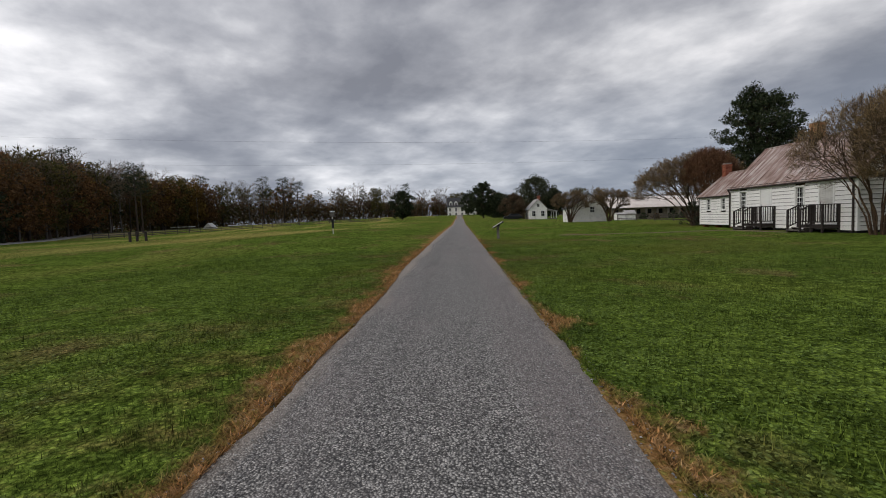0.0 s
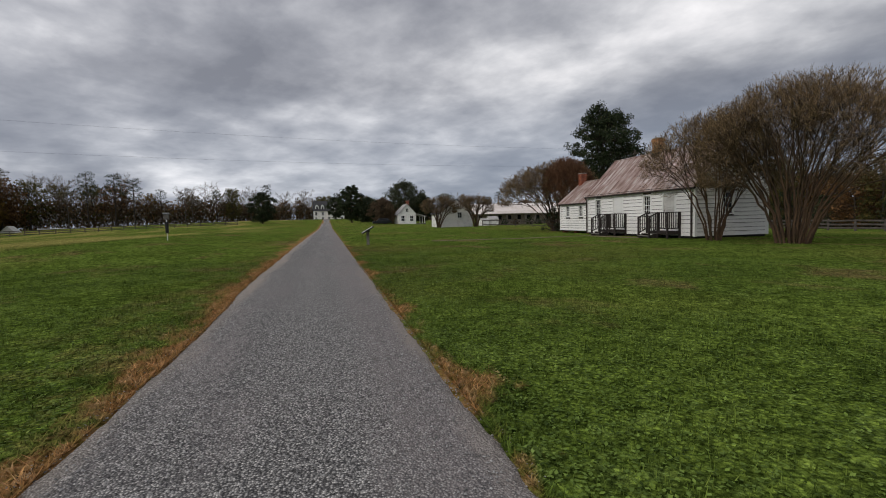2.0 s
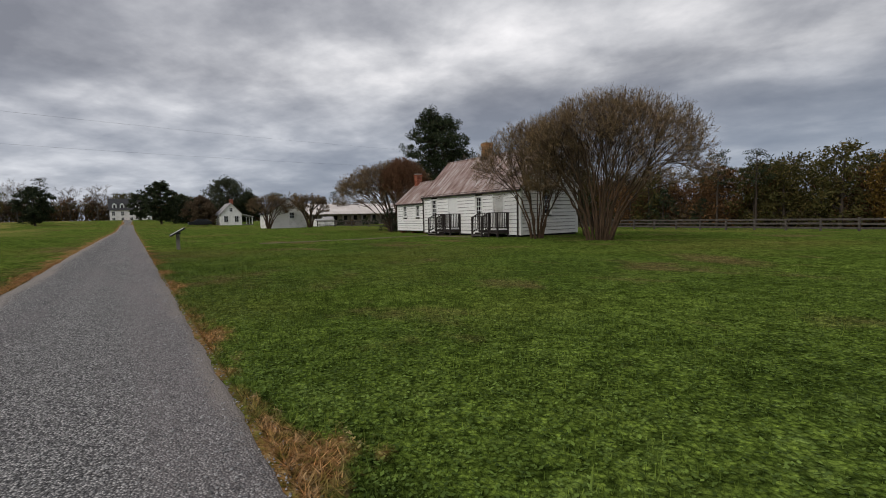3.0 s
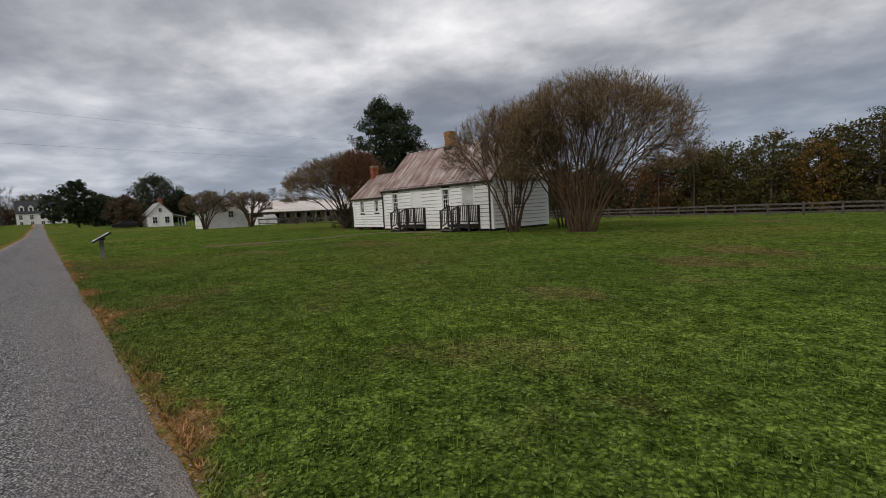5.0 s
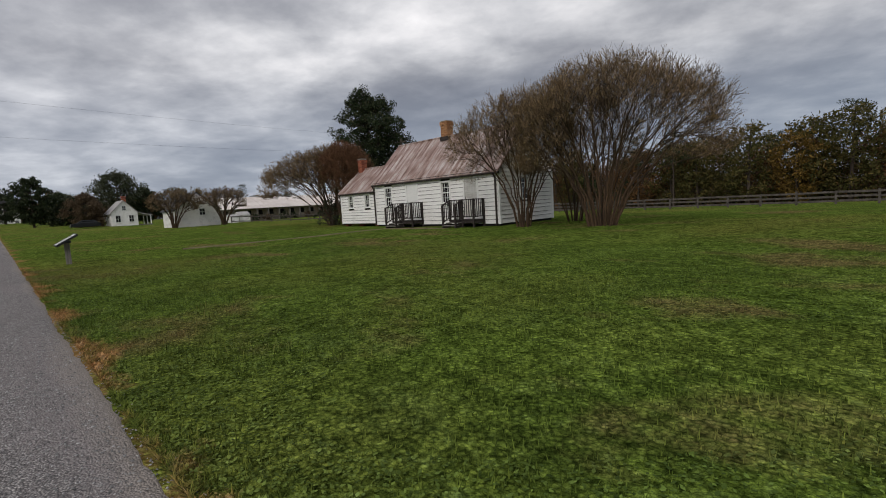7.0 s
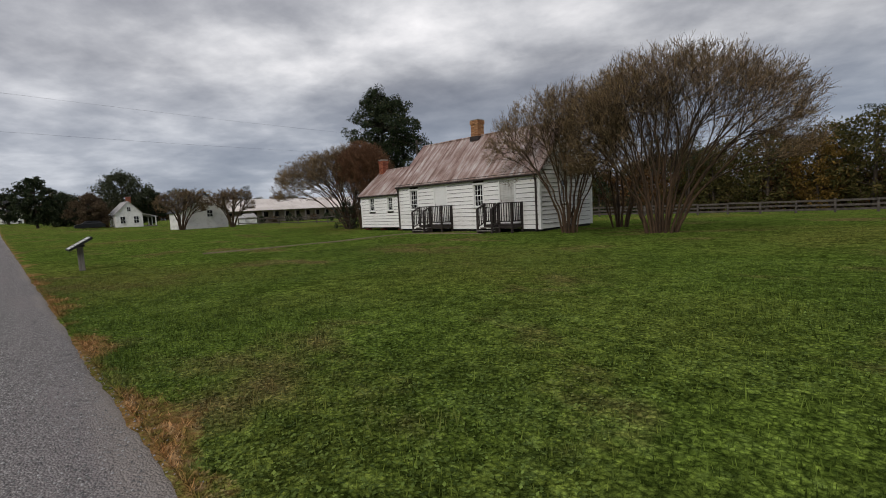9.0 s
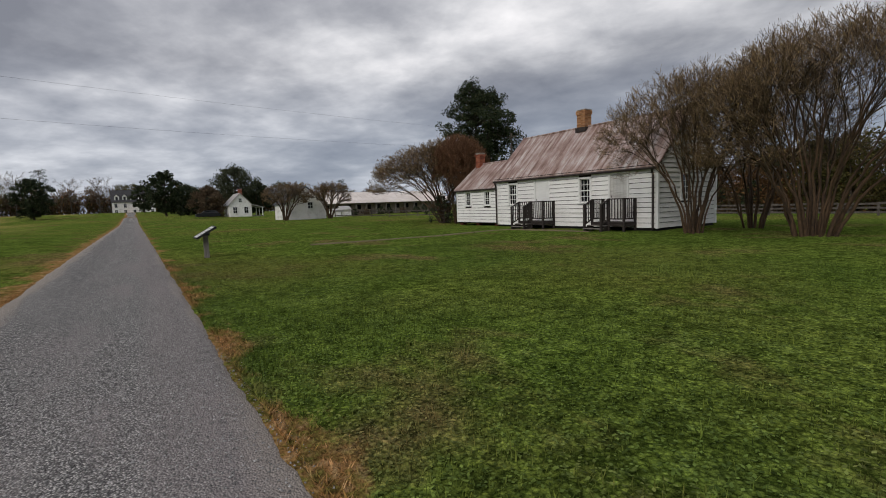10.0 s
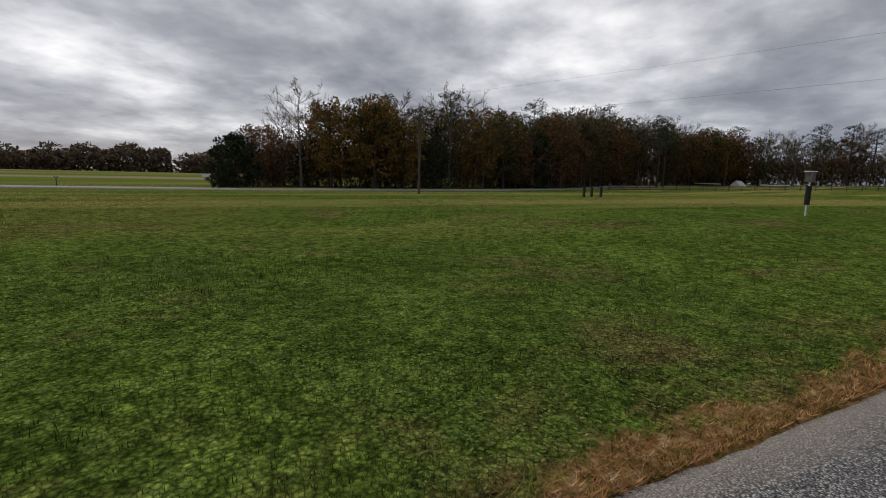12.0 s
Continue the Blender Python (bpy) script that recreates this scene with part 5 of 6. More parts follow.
# ---- buildings far off ----
def gabled_block(parent, x0, x1, y0, y1, z0, eave, ridge, wall_mat, roof_mat, along="y", over=0.25):
    bm = add_box(bmesh.new(), x0, x1, y0, y1, z0, eave)
    wall = part("wall", bm, wall_mat, parent)
    rm = bmesh.new()
    t = 0.12
    if along == "y":
        m = (x0 + x1) / 2
        tri = [(x0, eave + 0.002), (x1, eave + 0.002), (m, ridge)]
        ends = [(y0, y0 + 0.2), (y1 - 0.2, y1)]
        mk = lambda u, w, z: (u, w, z)
        k = (ridge - eave) / (m - x0)
        lo, hi, wl, wh = x0 - over, x1 + over, y0 - over, y1 + over
    else:
        m = (y0 + y1) / 2
        tri = [(y0, eave + 0.002), (y1, eave + 0.002), (m, ridge)]
        ends = [(x0, x0 + 0.2), (x1 - 0.2, x1)]
        mk = lambda u, w, z: (w, u, z)
        k = (ridge - eave) / (m - y0)
        lo, hi, wl, wh = y0 - over, y1 + over, x0 - over, x1 + over
    for e0, e1 in ends:
        gm = bmesh.new()
        a = [gm.verts.new(mk(u, e0, z)) for u, z in tri]
        b = [gm.verts.new(mk(u, e1, z)) for u, z in tri]
        gm.faces.new(a)
        gm.faces.new(b[::-1])
        for i in range(3):
            gm.faces.new((a[i], b[i], b[(i + 1) % 3], a[(i + 1) % 3]))
        bmesh.ops.recalc_face_normals(gm, faces=gm.faces)
        part("gable", gm, wall_mat, parent)
    za = eave - over * k + 0.03
    ring = [(lo, za), (m, ridge + 0.03), (hi, za), (hi, za + t), (m, ridge + 0.03 + t * 1.2), (lo, za + t)]
    a = [rm.verts.new(mk(u, wl, z)) for u, z in ring]
    b = [rm.verts.new(mk(u, wh, z)) for u, z in ring]
    for q in ((0, 1, 4, 5), (1, 2, 3, 4)):
        rm.faces.new([a[i] for i in q])
        rm.faces.new([b[i] for i in reversed(q)])
    for i in range(6):
        rm.faces.new((a[i], b[i], b[(i + 1) % 6], a[(i + 1) % 6]))
    bmesh.ops.recalc_face_normals(rm, faces=rm.faces)
    part("roof", rm, roof_mat, parent)


def plain_window(parent, x, y, z, w, h, face="-y"):
    win = new("window")
    win.parent = parent
    if face == "-y":
        part("frame", box(x - w / 2 - 0.1, x + w / 2 + 0.1, y - 0.06, y, z - 0.1, z + h + 0.1), M_TRIM, win)
        for i in range(2):
            for j in range(2):
                part("pane", box(x - w / 2 + w * i / 2 + 0.03, x - w / 2 + w * (i + 1) / 2 - 0.03, y - 0.08, y - 0.061, z + h * j / 2 + 0.03, z + h * (j + 1) / 2 - 0.03), M_GLASS, win)
    else:
        part("frame", box(x - 0.06, x, y - w / 2 - 0.1, y + w / 2 + 0.1, z - 0.1, z + h + 0.1), M_TRIM, win)
        for i in range(2):
            for j in range(2):
                part("pane", box(x - 0.08, x - 0.061, y - w / 2 + w * i / 2 + 0.03, y - w / 2 + w * (i + 1) / 2 - 0.03, z + h * j / 2 + 0.03, z + h * (j + 1) / 2 - 0.03), M_GLASS, win)


def build_barn():
    b = thing("small_barn", (0, 0, 0), "small white gabled barn between two bare trees", "barn")
    gabled_block(b, 18.6, 24.2, 80, 86.5, -0.1, 2.3, 4.5, M_PAINT, M_SLATE)
    plain_window(b, 21.9, 80, 1.5, 0.7, 0.9)
    plain_window(b, 21.6, 80, 3.2, 0.5, 0.6)
    part("door", box(18.54, 18.6, 81.0, 82.2, 0, 2.0), M_PORCH, b, "dark barn door")


def build_farmhouse():
    b = thing("farmhouse", (0, 0, 0), "white farmhouse with side porch under a shade tree", "house")
    gabled_block(b, 17.6, 22.0, 120, 127, 0.2, 2.9, 5.2, M_PAINT, M_LIGHTROOF)
    part("porch_roof", beam((22.0, 123.5, 2.9), (24.6, 123.5, 2.2), 6.8, 0.12), M_LIGHTROOF, b)
    for y in (120.3, 123.4, 126.6):
        part("porch_post", box(24.2, 24.36, y, y + 0.16, 0.2, 2.28), M_TRIM, b)
    part("porch_floor", box(22.01, 24.5, 120.2, 126.8, 0.1, 0.5), M_GREYWOOD, b)
    brick_chimney(b, 20.6, 124, 0.7, 0.8, 4.6, 6.3, M_BRICK, "red brick chimney")
    plain_window(b, 18.7, 120, 1.1, 0.8, 1.3)
    plain_window(b, 20.9, 120, 1.1, 0.8, 1.3)
    plain_window(b, 19.8, 120, 3.4, 0.6, 0.8)
    part("door", box(22.0, 22.06, 122.2, 123.1, 0.5, 2.5), M_PORCH, b)


def build_manor():
    b = thing("manor_house", (0, 0, 0), "white manor with dark roof and dormers at the drive's end", "house")
    gabled_block(b, -5.4, 8.0, 221, 230, 1.8, 6.5, 10.8, M_PAINT, M_SLATE, "x")
    for x in (-3.8, -1.4, 1.0, 3.4, 5.8):
        d = new("dormer")
        d.parent = b
        tagged(d, "white gabled dormer with dark panes")
        gabled_block(d, x - 0.7, x + 0.7, 221.6, 225.5, 6.9, 8.5, 9.3, M_TRIM, M_SLATE, "y", 0.1)
        part("pane", box(x - 0.35, x + 0.35, 221.54, 221.59, 7.2, 8.4), M_GLASS, d)
    for x in (-4.2, -1.4, 1.4, 4.2, 7.0):
        plain_window(b, x, 221, 4.4, 0.9, 1.5)
        plain_window(b, x, 221, 2.5, 0.9, 1.1)


def build_long_shed():
    b = thing("long_shed", (0, 0, 0), "long low farm building with pale sheet-metal roof", "shed")
    part("roof", beam((60, 128, 2.55), (60, 136, 5.6), 40, 0.1), M_SHEDROOF, b, "pale sheet-metal roof")
    for k in range(27):
        part("roof_seam", beam((40.5 + 1.5 * k, 128, 2.62), (40.5 + 1.5 * k, 136, 5.67), 0.06, 0.05), M_SHEDROOF, b)
    part("back_wall", box(41, 79, 130.2, 130.5, -0.5, 3.3), M_SHEDWALL, b, "tan masonry wall")
    for k in range(14):
        part("post", box(40.6 + 2.9 * k, 40.9 + 2.9 * k, 128.3, 128.6, -0.5, 2.7), M_GREYWOOD, b)
    for k in range(13):
        part("window", box(41.8 + 2.9 * k, 42.8 + 2.9 * k, 130.12, 130.19, 0.9, 2.1), M_GLASS, b)
    rng = random.Random(61)
    for k in range(11):
        x = 40.5 + 3.4 * k + rng.uniform(-0.8, 0.8)
        evergreen((x, 124.5, ground_z(x, 124.5)), 62 + k, rng.uniform(1.3, 2.3), rng.uniform(0.9, 1.5), "low dark shrub before the long shed", M_CEDAR if k % 3 else M_BROWN, 22, 40, 0.28, name="evergreen_shrub", shape="round", trunk_h=0.05)
    for nm, lab, q in (("small_shed", "small white shed with dark door", (32.5, 34.2, 100, 102, -0.2, 0.9, 1.15)), ("small_shed", "small white shed with pale roof", (34.5, 36.5, 100.5, 103, -0.2, 1.0, 1.6))):
        s = thing(nm, (0, 0, 0), lab, "shed")
        gabled_block(s, *q, M_PAINT, M_LIGHTROOF, "x", 0.1)
    t = thing("canvas_tent", (0, 0, 0), "pale gabled shelter at the wood's edge", "shelter")
    gabled_block(t, -92.2, -88.4, 168, 171, -0.6, 0.3, 2.1, M_TARP, M_TARP, "y", 0.1)
    for nm, x0, x1, y in (("low_canopy", -103, -95.5, 166), ("low_canopy", -86, -79, 174)):
        s = thing(nm, (0, 0, 0), "long low pale canopy at the wood's edge", "shelter", "low canopies")
        part("roof", box(x0, x1, y, y + 3, 1.0, 1.25, 0.05), M_TARP, s)
        for x in (x0 + 0.2, (x0 + x1) / 2, x1 - 0.2):
            part("post", box(x - 0.06, x + 0.06, y + 0.2, y + 0.32, -0.9, 1.0), M_GREYWOOD, s)


def build_car(x, y, turn, paint, label):
    c = thing("parked_car", (x, y, ground_z(x, y)), label, "car", turn=turn)
    prof = [(-2.2, 0.35), (-2.25, 0.85), (-1.9, 1.0), (-1.35, 1.5), (0.5, 1.52), (1.15, 1.02), (2.05, 0.9), (2.2, 0.6), (2.15, 0.35)]
    bm = bmesh.new()
    a = [bm.verts.new((-0.85 if z < 1.2 else -0.68, x, z)) for x, z in prof]
    b = [bm.verts.new((0.85 if z < 1.2 else 0.68, x, z)) for x, z in prof]
    bm.faces.new(a)
    bm.faces.new(b[::-1])
    for i in range(len(prof)):
        bm.faces.new((a[i], b[i], b[(i + 1) % len(prof)], a[(i + 1) % len(prof)]))
    bmesh.ops.recalc_face_normals(bm, faces=bm.faces)
    part("body", bm, paint, c)
    for s in (-1, 1):
        part("side_window", box(s * 0.76, s * 0.79, -1.2, 0.5, 1.08, 1.4), M_GLASS, c)
        for y in (-1.35, 1.3):
            part("wheel", rod([(s * 0.70, y, 0.32), (s * 0.90, y, 0.32)], 0.32, 14), M_TYRE, c)


build_barn()
build_farmhouse()
build_manor()
build_long_shed()
build_car(13.0, 116, 90, M_CAR, "dark parked car beside the brown bush")
build_car(-90, 29.5, 10, M_TARP, "small pale car parked under the trees")


# ---- fences, posts, poles, sign, nest box ----
def rail_fence(name, line, spacing, height, rails, label, seed):
    rng = random.Random(seed)
    fence = thing(name, (0, 0, 0), label, "fence")
    tops = []
    for a, b in zip(line, line[1:]):
        a, b = Vector((*a, 0)), Vector((*b, 0))
        n = max(1, round((b - a).length / spacing))
        for k in range(n + (b == Vector((*line[-1], 0)))):
            p = a.lerp(b, k / n)
            p.z = ground_z(p.x, p.y)
            tops.append(p)
    for p in tops:
        h = height * rng.uniform(0.95, 1.1)
        part("post", add_beam(bmesh.new(), (p.x, p.y, p.z - 0.2), (p.x + rng.uniform(-0.03, 0.03), p.y, p.z + h), 0.14, 0.14, 0.01), M_FENCE, fence)
    for p, q in zip(tops, tops[1:]):
        for r in range(rails):
            z = height * (0.25 + 0.68 * r / max(1, rails - 1))
            part("rail", beam((p.x, p.y, p.z + z + rng.uniform(-0.03, 0.03)), (q.x, q.y, q.z + z + rng.uniform(-0.03, 0.03)), 0.06, 0.15, 0.008), M_FENCE, fence)


rail_fence("rail_fence", [(45, -8), (45.5, 20), (46, 62)], 2.35, 0.95, 3, "weathered split-rail fence along the east pasture", 1)
rail_fence("rail_fence", [(-75, 96), (-62, 128), (-48, 150), (-26, 158)], 3.2, 1.2, 3, "weathered rail fence across the far field", 2)
rail_fence("rail_fence", [(30, 92), (42, 88), (46, 64)], 3.0, 1.1, 2, "low weathered fence behind the barn", 3)


def build_sign():
    s = thing("wayside_sign", (2.62, 30.0, 0), "slanted information panel on a grey wooden post", "sign")
    part("post", box(-0.07, 0.07, -0.07, 0.07, -0.1, 0.78, 0.008), M_GREYWOOD, s)
    bm = box(-0.32, 0.30, -0.42, 0.42, -0.02, 0.02, 0.006)
    bmesh.ops.transform(bm, matrix=pose(0, 0, 0.80, 0, -30, 0), verts=bm.verts)
    pan = part("panel", bm, M_PANEL, s, "pale printed panel")
    bm = bmesh.new()
    for a, b, c, d in ((-0.33, 0.31, -0.43, -0.40), (-0.33, 0.31, 0.40, 0.43), (-0.34, -0.31, -0.43, 0.43), (0.29, 0.32, -0.43, 0.43)):
        add_box(bm, a, b, c, d, -0.035, 0.028)
    bmesh.ops.transform(bm, matrix=pose(0, 0, 0.80, 0, -30, 0), verts=bm.verts)
    part("frame", bm, M_BLACK, s, "dark metal frame")
    for k in range(6):
        bm = box(-0.24 + 0.08 * k, -0.21 + 0.08 * k, -0.34, 0.30 if k % 2 else 0.10, 0.0205, 0.0235)
        bmesh.ops.transform(bm, matrix=pose(0, 0, 0.80, 0, -30, 0), verts=bm.verts)
        part("text_line", bm, M_INK, pan)
    part("bracket", box(-0.12, 0.12, -0.10, 0.10, 0.70, 0.765, 0.006), M_BLACK, s)


def build_nest_box():
    s = thing("nest_box", (-7.95, 33.4, ground_z(-7.95, 33.4) - 0.04), "white nest box on a pole with black baffle", "birdhouse")
    part("pole", rod([(0, 0, -0.1), (0, 0, 1.30)], 0.022, 8), M_TRIM, s)
    part("baffle", rod([(0, 0, 0.42), (0, 0, 1.04)], 0.085, 14), M_BLACK, s, "black stovepipe baffle")
    part("box", box(-0.11, 0.11, -0.11, 0.11, 1.17, 1.50, 0.006), M_GREYWOOD, s)
    bm = box(-0.135, 0.135, -0.16, 0.13, 1.505, 1.53, 0.004)
    part("lid", bm, M_TRIM, s, "pale overhanging lid")
    part("entrance", rod([(0, -0.108, 1.38), (0, -0.116, 1.38)], 0.022, 10), M_BLACK, s)


def build_posts():
    for k, (x, y) in enumerate(((-30.3, 45.2), (-30.15, 45.95), (-29.8, 46.7))):
        p = thing("short_post", (x, y, ground_z(x, y)), "short dark wooden post standing in the field", "post", "three posts in the field")
        part("shaft", box(-0.09, 0.09, -0.09, 0.09, -0.1, 0.85, 0.012), M_PORCH, p)
        part("cap", box(-0.10, 0.10, -0.10, 0.10, 0.851, 0.875, 0.006), M_PORCH, p)


def sagging(a, b, sag, n=24):
    a, b = Vector(a), Vector(b)
    return [a.lerp(b, i / n) - Vector((0, 0, sag * 4 * (i / n) * (1 - i / n))) for i in range(n + 1)]


def build_wires():
    for nm, h, px, py in (("utility_pole", 6.5, -35.5, 31.8), ("utility_pole", 8.6, 33.5, 50.2), ("utility_pole", 11, -95, 170), ("utility_pole", 10, -60, 176), ("utility_pole", 22, -372, 62)):
        p = thing(nm, (px, py, ground_z(px, py)), "weathered grey wooden utility pole with crossarm", "pole", "utility poles")
        part("shaft", rod([(0, 0, -0.3), (0, 0, h * 0.5), (0, 0, h)], 0.095, 10), M_POLE, p)
        part("crossarm", box(-0.05, 0.05, -0.7, 0.7, h - 0.45, h - 0.33, 0.01), M_POLE, p)
        for y in (-0.6, 0.6):
            part("insulator", rod([(0, y, h - 0.33), (0, y, h - 0.18)], 0.035, 8), M_BLACK, p)
    for z0, z1, sag, zl in ((7.9, 8.4, 0.7, 8.6), (6.1, 6.7, 0.7, 6.9)):
        w = thing("overhead_wire", (0, 0, 0), "thin dark overhead wire across the drive", "wire", "overhead wires")
        part("span", rod(sagging((-36, 32.5, z0), (33.5, 50.2, z1), sag), 0.0038, 5), M_WIRE, w)
        part("span", rod(sagging((-130, 9, zl + 0.5), (-36, 32.5, z0), 0.9), 0.0038, 5), M_WIRE, w)


def build_roadside():
    x, y = -71.2, 0.5
    m = thing("mailbox", (x, y, ground_z(x, y)), "small dark mailbox on a post beside the lane", "mailbox")
    part("post", box(-0.06, 0.06, -0.06, 0.06, -0.1, 1.0), M_GREYWOOD, m)
    part("box", rod([(-0.3, 0, 1.1), (0.3, 0, 1.1)], 0.14, 10), M_GUTTER, m)
    x, y = -69.5, 17.2
    s = thing("road_sign", (x, y, ground_z(x, y)), "wooden signpost with a pale hanging board by the lane", "sign")
    part("post", box(-0.09, 0.09, -0.09, 0.09, -0.1, 2.1, 0.01), M_PORCH, s)
    part("arm", box(-0.05, 0.05, -1.3, -0.091, 1.75, 1.85), M_TRIM, s)
    part("board", box(-0.03, 0.03, -1.2, -0.3, 1.45, 1.749), M_TRIM, s)


build_roadside()
build_sign()
build_nest_box()
build_posts()
build_wires()


# ---- grass, clover, loose chippings ----
def scatter(n, x0, x1, y0, y1, power, rng):
    """Places on the lawn, thinning with the distance from the drive."""
    side = rng.random(n) < (x1 - ROAD_R) / ((x1 - ROAD_R) + (ROAD_L - x0))
    u = rng.random(n) ** power
    y = y0 + rng.random(n) * (y1 - y0)
    west = drive_west(y)
    x = np.where(side, ROAD_R - 0.04 + u * (x1 - ROAD_R), west + 0.01 - u * (west - x0))
    return x, y


def straw_strip(x, y):
    """Where the dry straw lies matted along the drive."""
    wave = np.sin(1.7 * y + 1.1 * np.sin(0.63 * y + 1.0))
    return ((x > 0) & (x < ROAD_R + 0.03 + 0.22 * np.maximum(wave, -0.1))) | ((x < 0) & (x > drive_west(y) - 0.36 + 0.10 * wave))


def lay_blades(name, mat, n, label, seed, height, width, lean, power, bounds):
    rng = np.random.default_rng(seed)
    x, y = scatter(n, *bounds, power, rng)
    ang = rng.random(n) * 2 * np.pi
    h = height * (0.5 + rng.random(n)) * (0.7 + 0.6 * np.sin(x * 1.7 + np.sin(y * 1.3)) ** 2)
    w = width * (0.6 + 0.8 * rng.random(n))
    tilt = lean * rng.random(n)
    flat = straw_strip(x, y)
    tilt = np.where(flat, 0.9 + 0.18 * rng.random(n), tilt)
    dx, dy = np.cos(ang), np.sin(ang)
    z = np.zeros(n) - 0.015 + np.where(flat, 0.014 + 0.012 * rng.random(n), 0.0)
    a = np.stack([x - dy * w, y + dx * w, z], 1)
    b = np.stack([x + dy * w, y - dx * w, z], 1)
    c = np.stack([x + dx * h * tilt, y + dy * h * tilt, z + 0.012 + h * np.sqrt(np.maximum(0.05, 1 - tilt ** 2 * 0.8))], 1)
    v = np.stack([a, b, c], 1).reshape(-1, 3)
    f = np.arange(3 * n).reshape(n, 3)
    tagged(mesh_from(name, v, f, mat), label, "grass", kind="stuff")


def lay_tufts(n, seed, bounds, per=7):
    """Taller clumps of coarse grass that the mower left."""
    rng = np.random.default_rng(seed)
    x0, x1, y0, y1 = bounds
    x, y = x0 + rng.random(n) * (x1 - x0), y0 + rng.random(n) * (y1 - y0)
    keep = ((x < ROAD_L - 0.5) | (x > ROAD_R + 0.6)) & ~((x > 16.2) & (x < 23.4) & (y > 24) & (y < 39.5))
    keep &= np.sin(x * 0.5 + 2 * np.sin(y * 0.23)) + np.sin(y * 0.41 + x * 0.13) > -0.3
    x, y = x[keep], y[keep]
    m = len(x)
    base = np.array([ground_z(a, b) for a, b in zip(x, y)])
    size = 0.05 + 0.07 * rng.random(m) ** 2
    rows = []
    for k in range(per):
        ang = rng.random(m) * 2 * np.pi
        px, py = x + 0.05 * rng.standard_normal(m), y + 0.05 * rng.standard_normal(m)
        h, w, out = size * (0.6 + 0.7 * rng.random(m)), 0.005 + 0.004 * rng.random(m), 0.3 + 0.6 * rng.random(m)
        dx, dy = np.cos(ang), np.sin(ang)
        rows.append(np.stack([np.stack([px - dy * w, py + dx * w, base - 0.03], 1), np.stack([px + dy * w, py - dx * w, base - 0.03], 1),
                              np.stack([px + dx * h * out, py + dy * h * out, base + h], 1)], 1))
    v = np.concatenate(rows).reshape(-1, 3)
    tagged(mesh_from("coarse_grass", v, np.arange(len(v)).reshape(-1, 3), M_GRASS), "scattered taller clumps of coarse grass", "grass", kind="stuff")


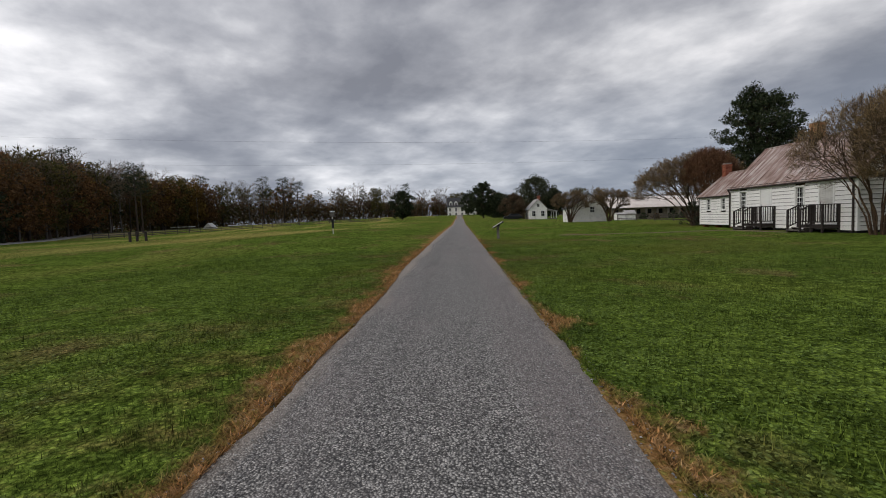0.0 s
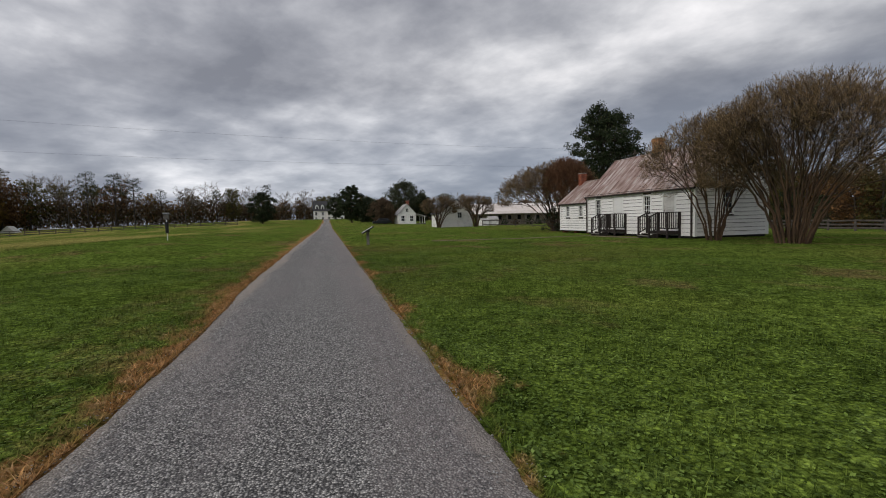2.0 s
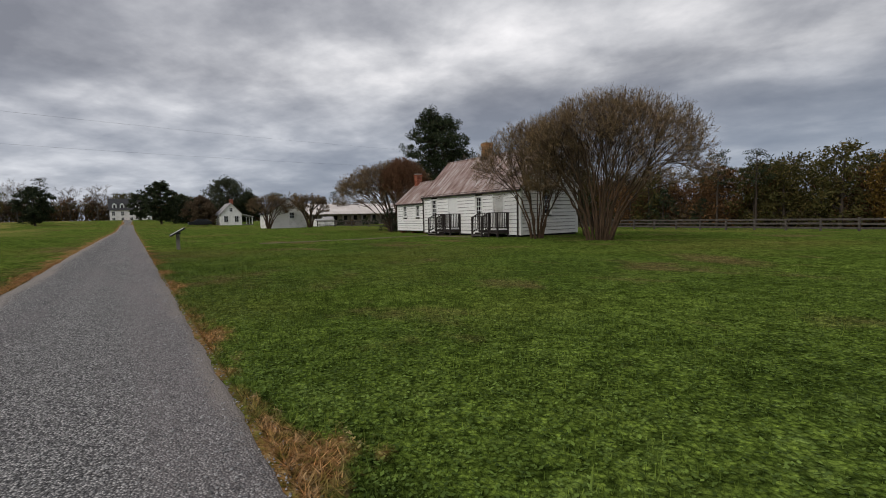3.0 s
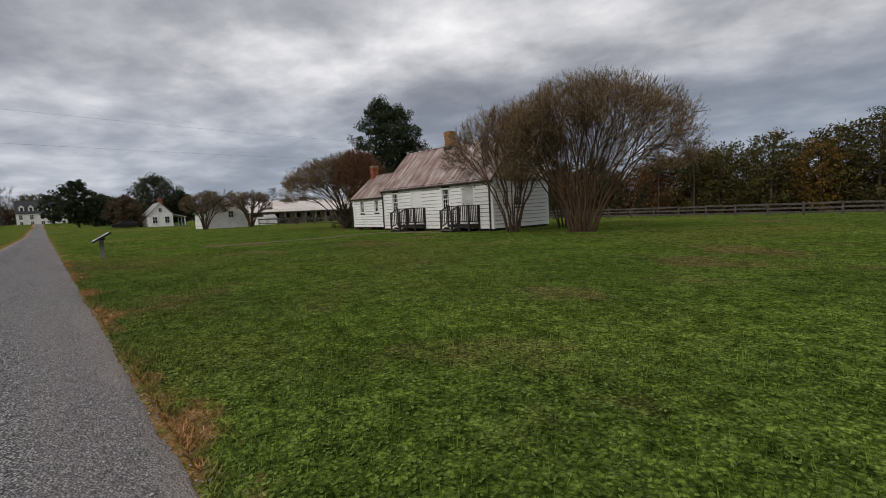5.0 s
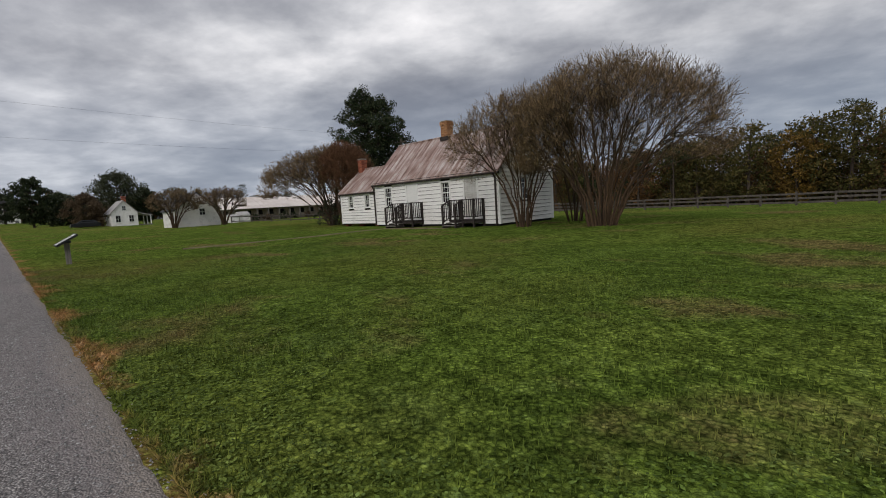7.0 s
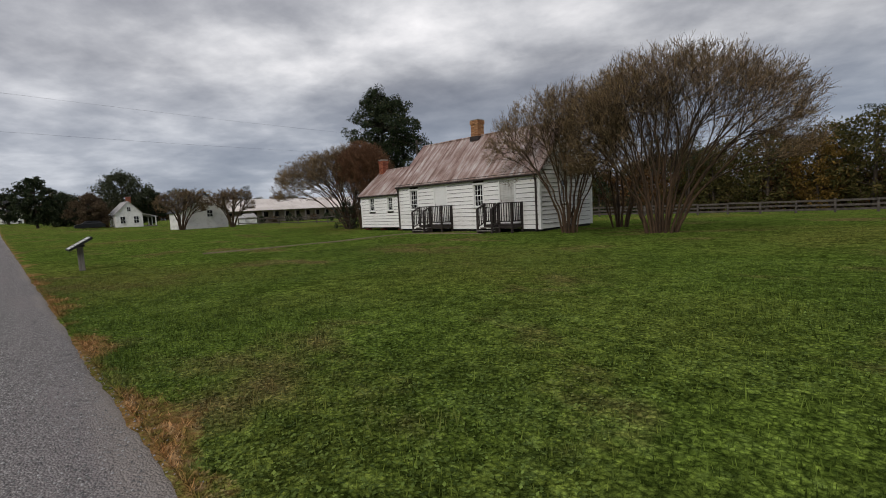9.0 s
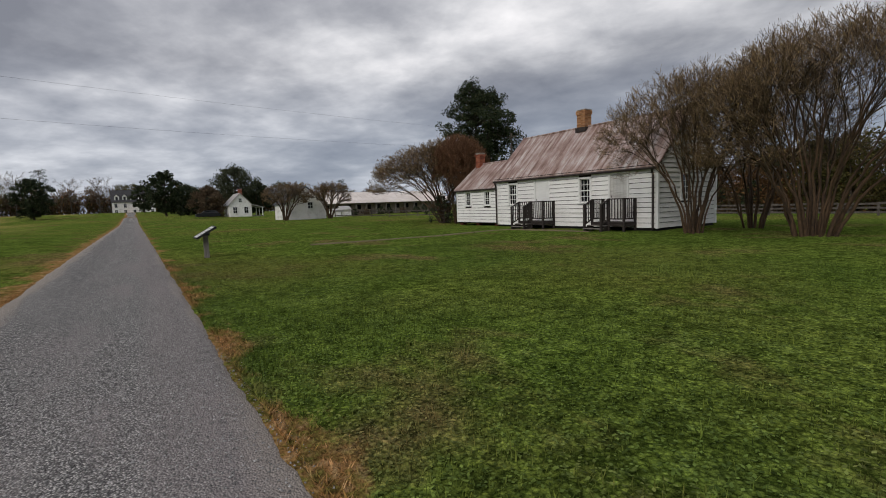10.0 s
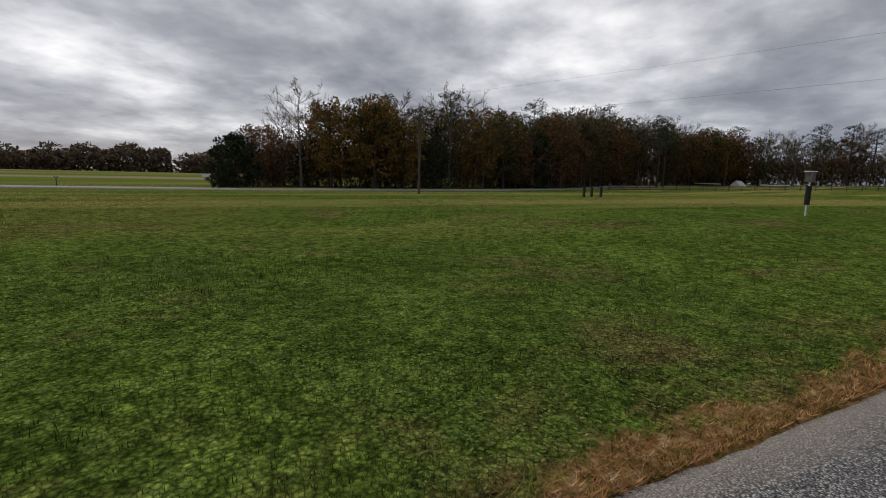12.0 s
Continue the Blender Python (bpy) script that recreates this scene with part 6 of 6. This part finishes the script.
def lay_clover(n, seed, bounds):
    rng = np.random.default_rng(seed)
    x, y = scatter(n, *bounds, 1.5, rng)
    keep = (np.sin(x * 0.9 + 1.3 * np.sin(y * 0.6)) + np.sin(y * 0.8 + x * 0.35)) > -1.1
    keep &= ~straw_strip(x, y)
    x, y = x[keep], y[keep]
    n = len(x)
    ang = rng.random(n) * 2 * np.pi
    s = 0.0115 * (0.55 + 0.9 * rng.random(n))
    tilt = 0.55 * (rng.random(n) - 0.3)
    z = 0.012 + 0.034 * rng.random(n) * (0.6 + 0.4 * np.sin(x * 3.1 + 2 * np.sin(y * 2.3)))
    dx, dy = np.cos(ang), np.sin(ang)
    quad = []
    for u, w in ((-1, 0), (0, -0.75), (1.1, 0), (0, 0.75)):
        quad.append(np.stack([x + (dx * u - dy * w) * s, y + (dy * u + dx * w) * s, z + tilt * s * u * 1.5], 1))
    v = np.stack(quad, 1).reshape(-1, 3)
    tagged(mesh_from("clover_leaves", v, np.arange(4 * n).reshape(n, 4), M_CLOVER), "low clover leaves spread through the lawn", "clover", kind="stuff")


def lay_chips(n, seed, y0, y1):
    rng = np.random.default_rng(seed)
    x = ROAD_L - 0.06 + rng.random(n) * (ROAD_R - ROAD_L + 0.10)
    y = y0 + rng.random(n) ** 1.0 * (y1 - y0)
    t = (x - ROAD_L) / (ROAD_R - ROAD_L)
    r = 0.0050 * (0.5 + 1.1 * rng.random(n))
    z = 0.02 + 0.02 * (1 - (2 * np.clip(t, 0, 1) - 1) ** 2) + r * 0.2
    off = np.where((t < 0.06) | (t > 0.94), -0.02, 0)
    z = z + off
    ang = rng.random(n) * 2 * np.pi
    c, s = np.cos(ang), np.sin(ang)
    sx, sy, sz = r * (0.8 + 0.6 * rng.random(n)), r * (0.7 + 0.4 * rng.random(n)), r * (0.6 + 0.4 * rng.random(n))
    shape = np.array([(-1, -0.6, -0.3), (0.9, -0.8, -0.3), (1, 0.7, -0.3), (-0.8, 0.9, -0.3), (-0.3, -0.2, 1.0), (0.4, 0.25, 0.85)])
    vs = []
    for px, py, pz in shape:
        vs.append(np.stack([x + px * sx * c - py * sy * s, y + px * sx * s + py * sy * c, z + pz * sz], 1))
    v = np.stack(vs, 1).reshape(-1, 3)
    tri = np.array([(0, 1, 4), (1, 5, 4), (1, 2, 5), (2, 3, 5), (3, 4, 5), (3, 0, 4)])
    f = (tri[None] + 6 * np.arange(n)[:, None, None]).reshape(-1, 3)
    tagged(mesh_from("loose_chippings", v, f, M_STONE), "loose grey stone chippings on the drive", "gravel", kind="stuff")


BOUNDS = (-9.0, 12.0, 1.0, 28.0)
lay_blades("grass_blades", M_GRASS, 240000, "short green mown grass blades", 1, 0.040, 0.0048, 0.95, 1.6, BOUNDS)
lay_blades("grass_tufts", M_GRASS, 46000, "matted straw and grass along the drive's edge", 2, 0.055, 0.0034, 0.95, 5.0, (-3.6, 4.2, 1.0, 30.0))
lay_clover(280000, 3, BOUNDS)
lay_chips(22000, 4, 3.5, 19.0)
lay_tufts(12000, 5, (-30.0, 34.0, 2.0, 50.0))
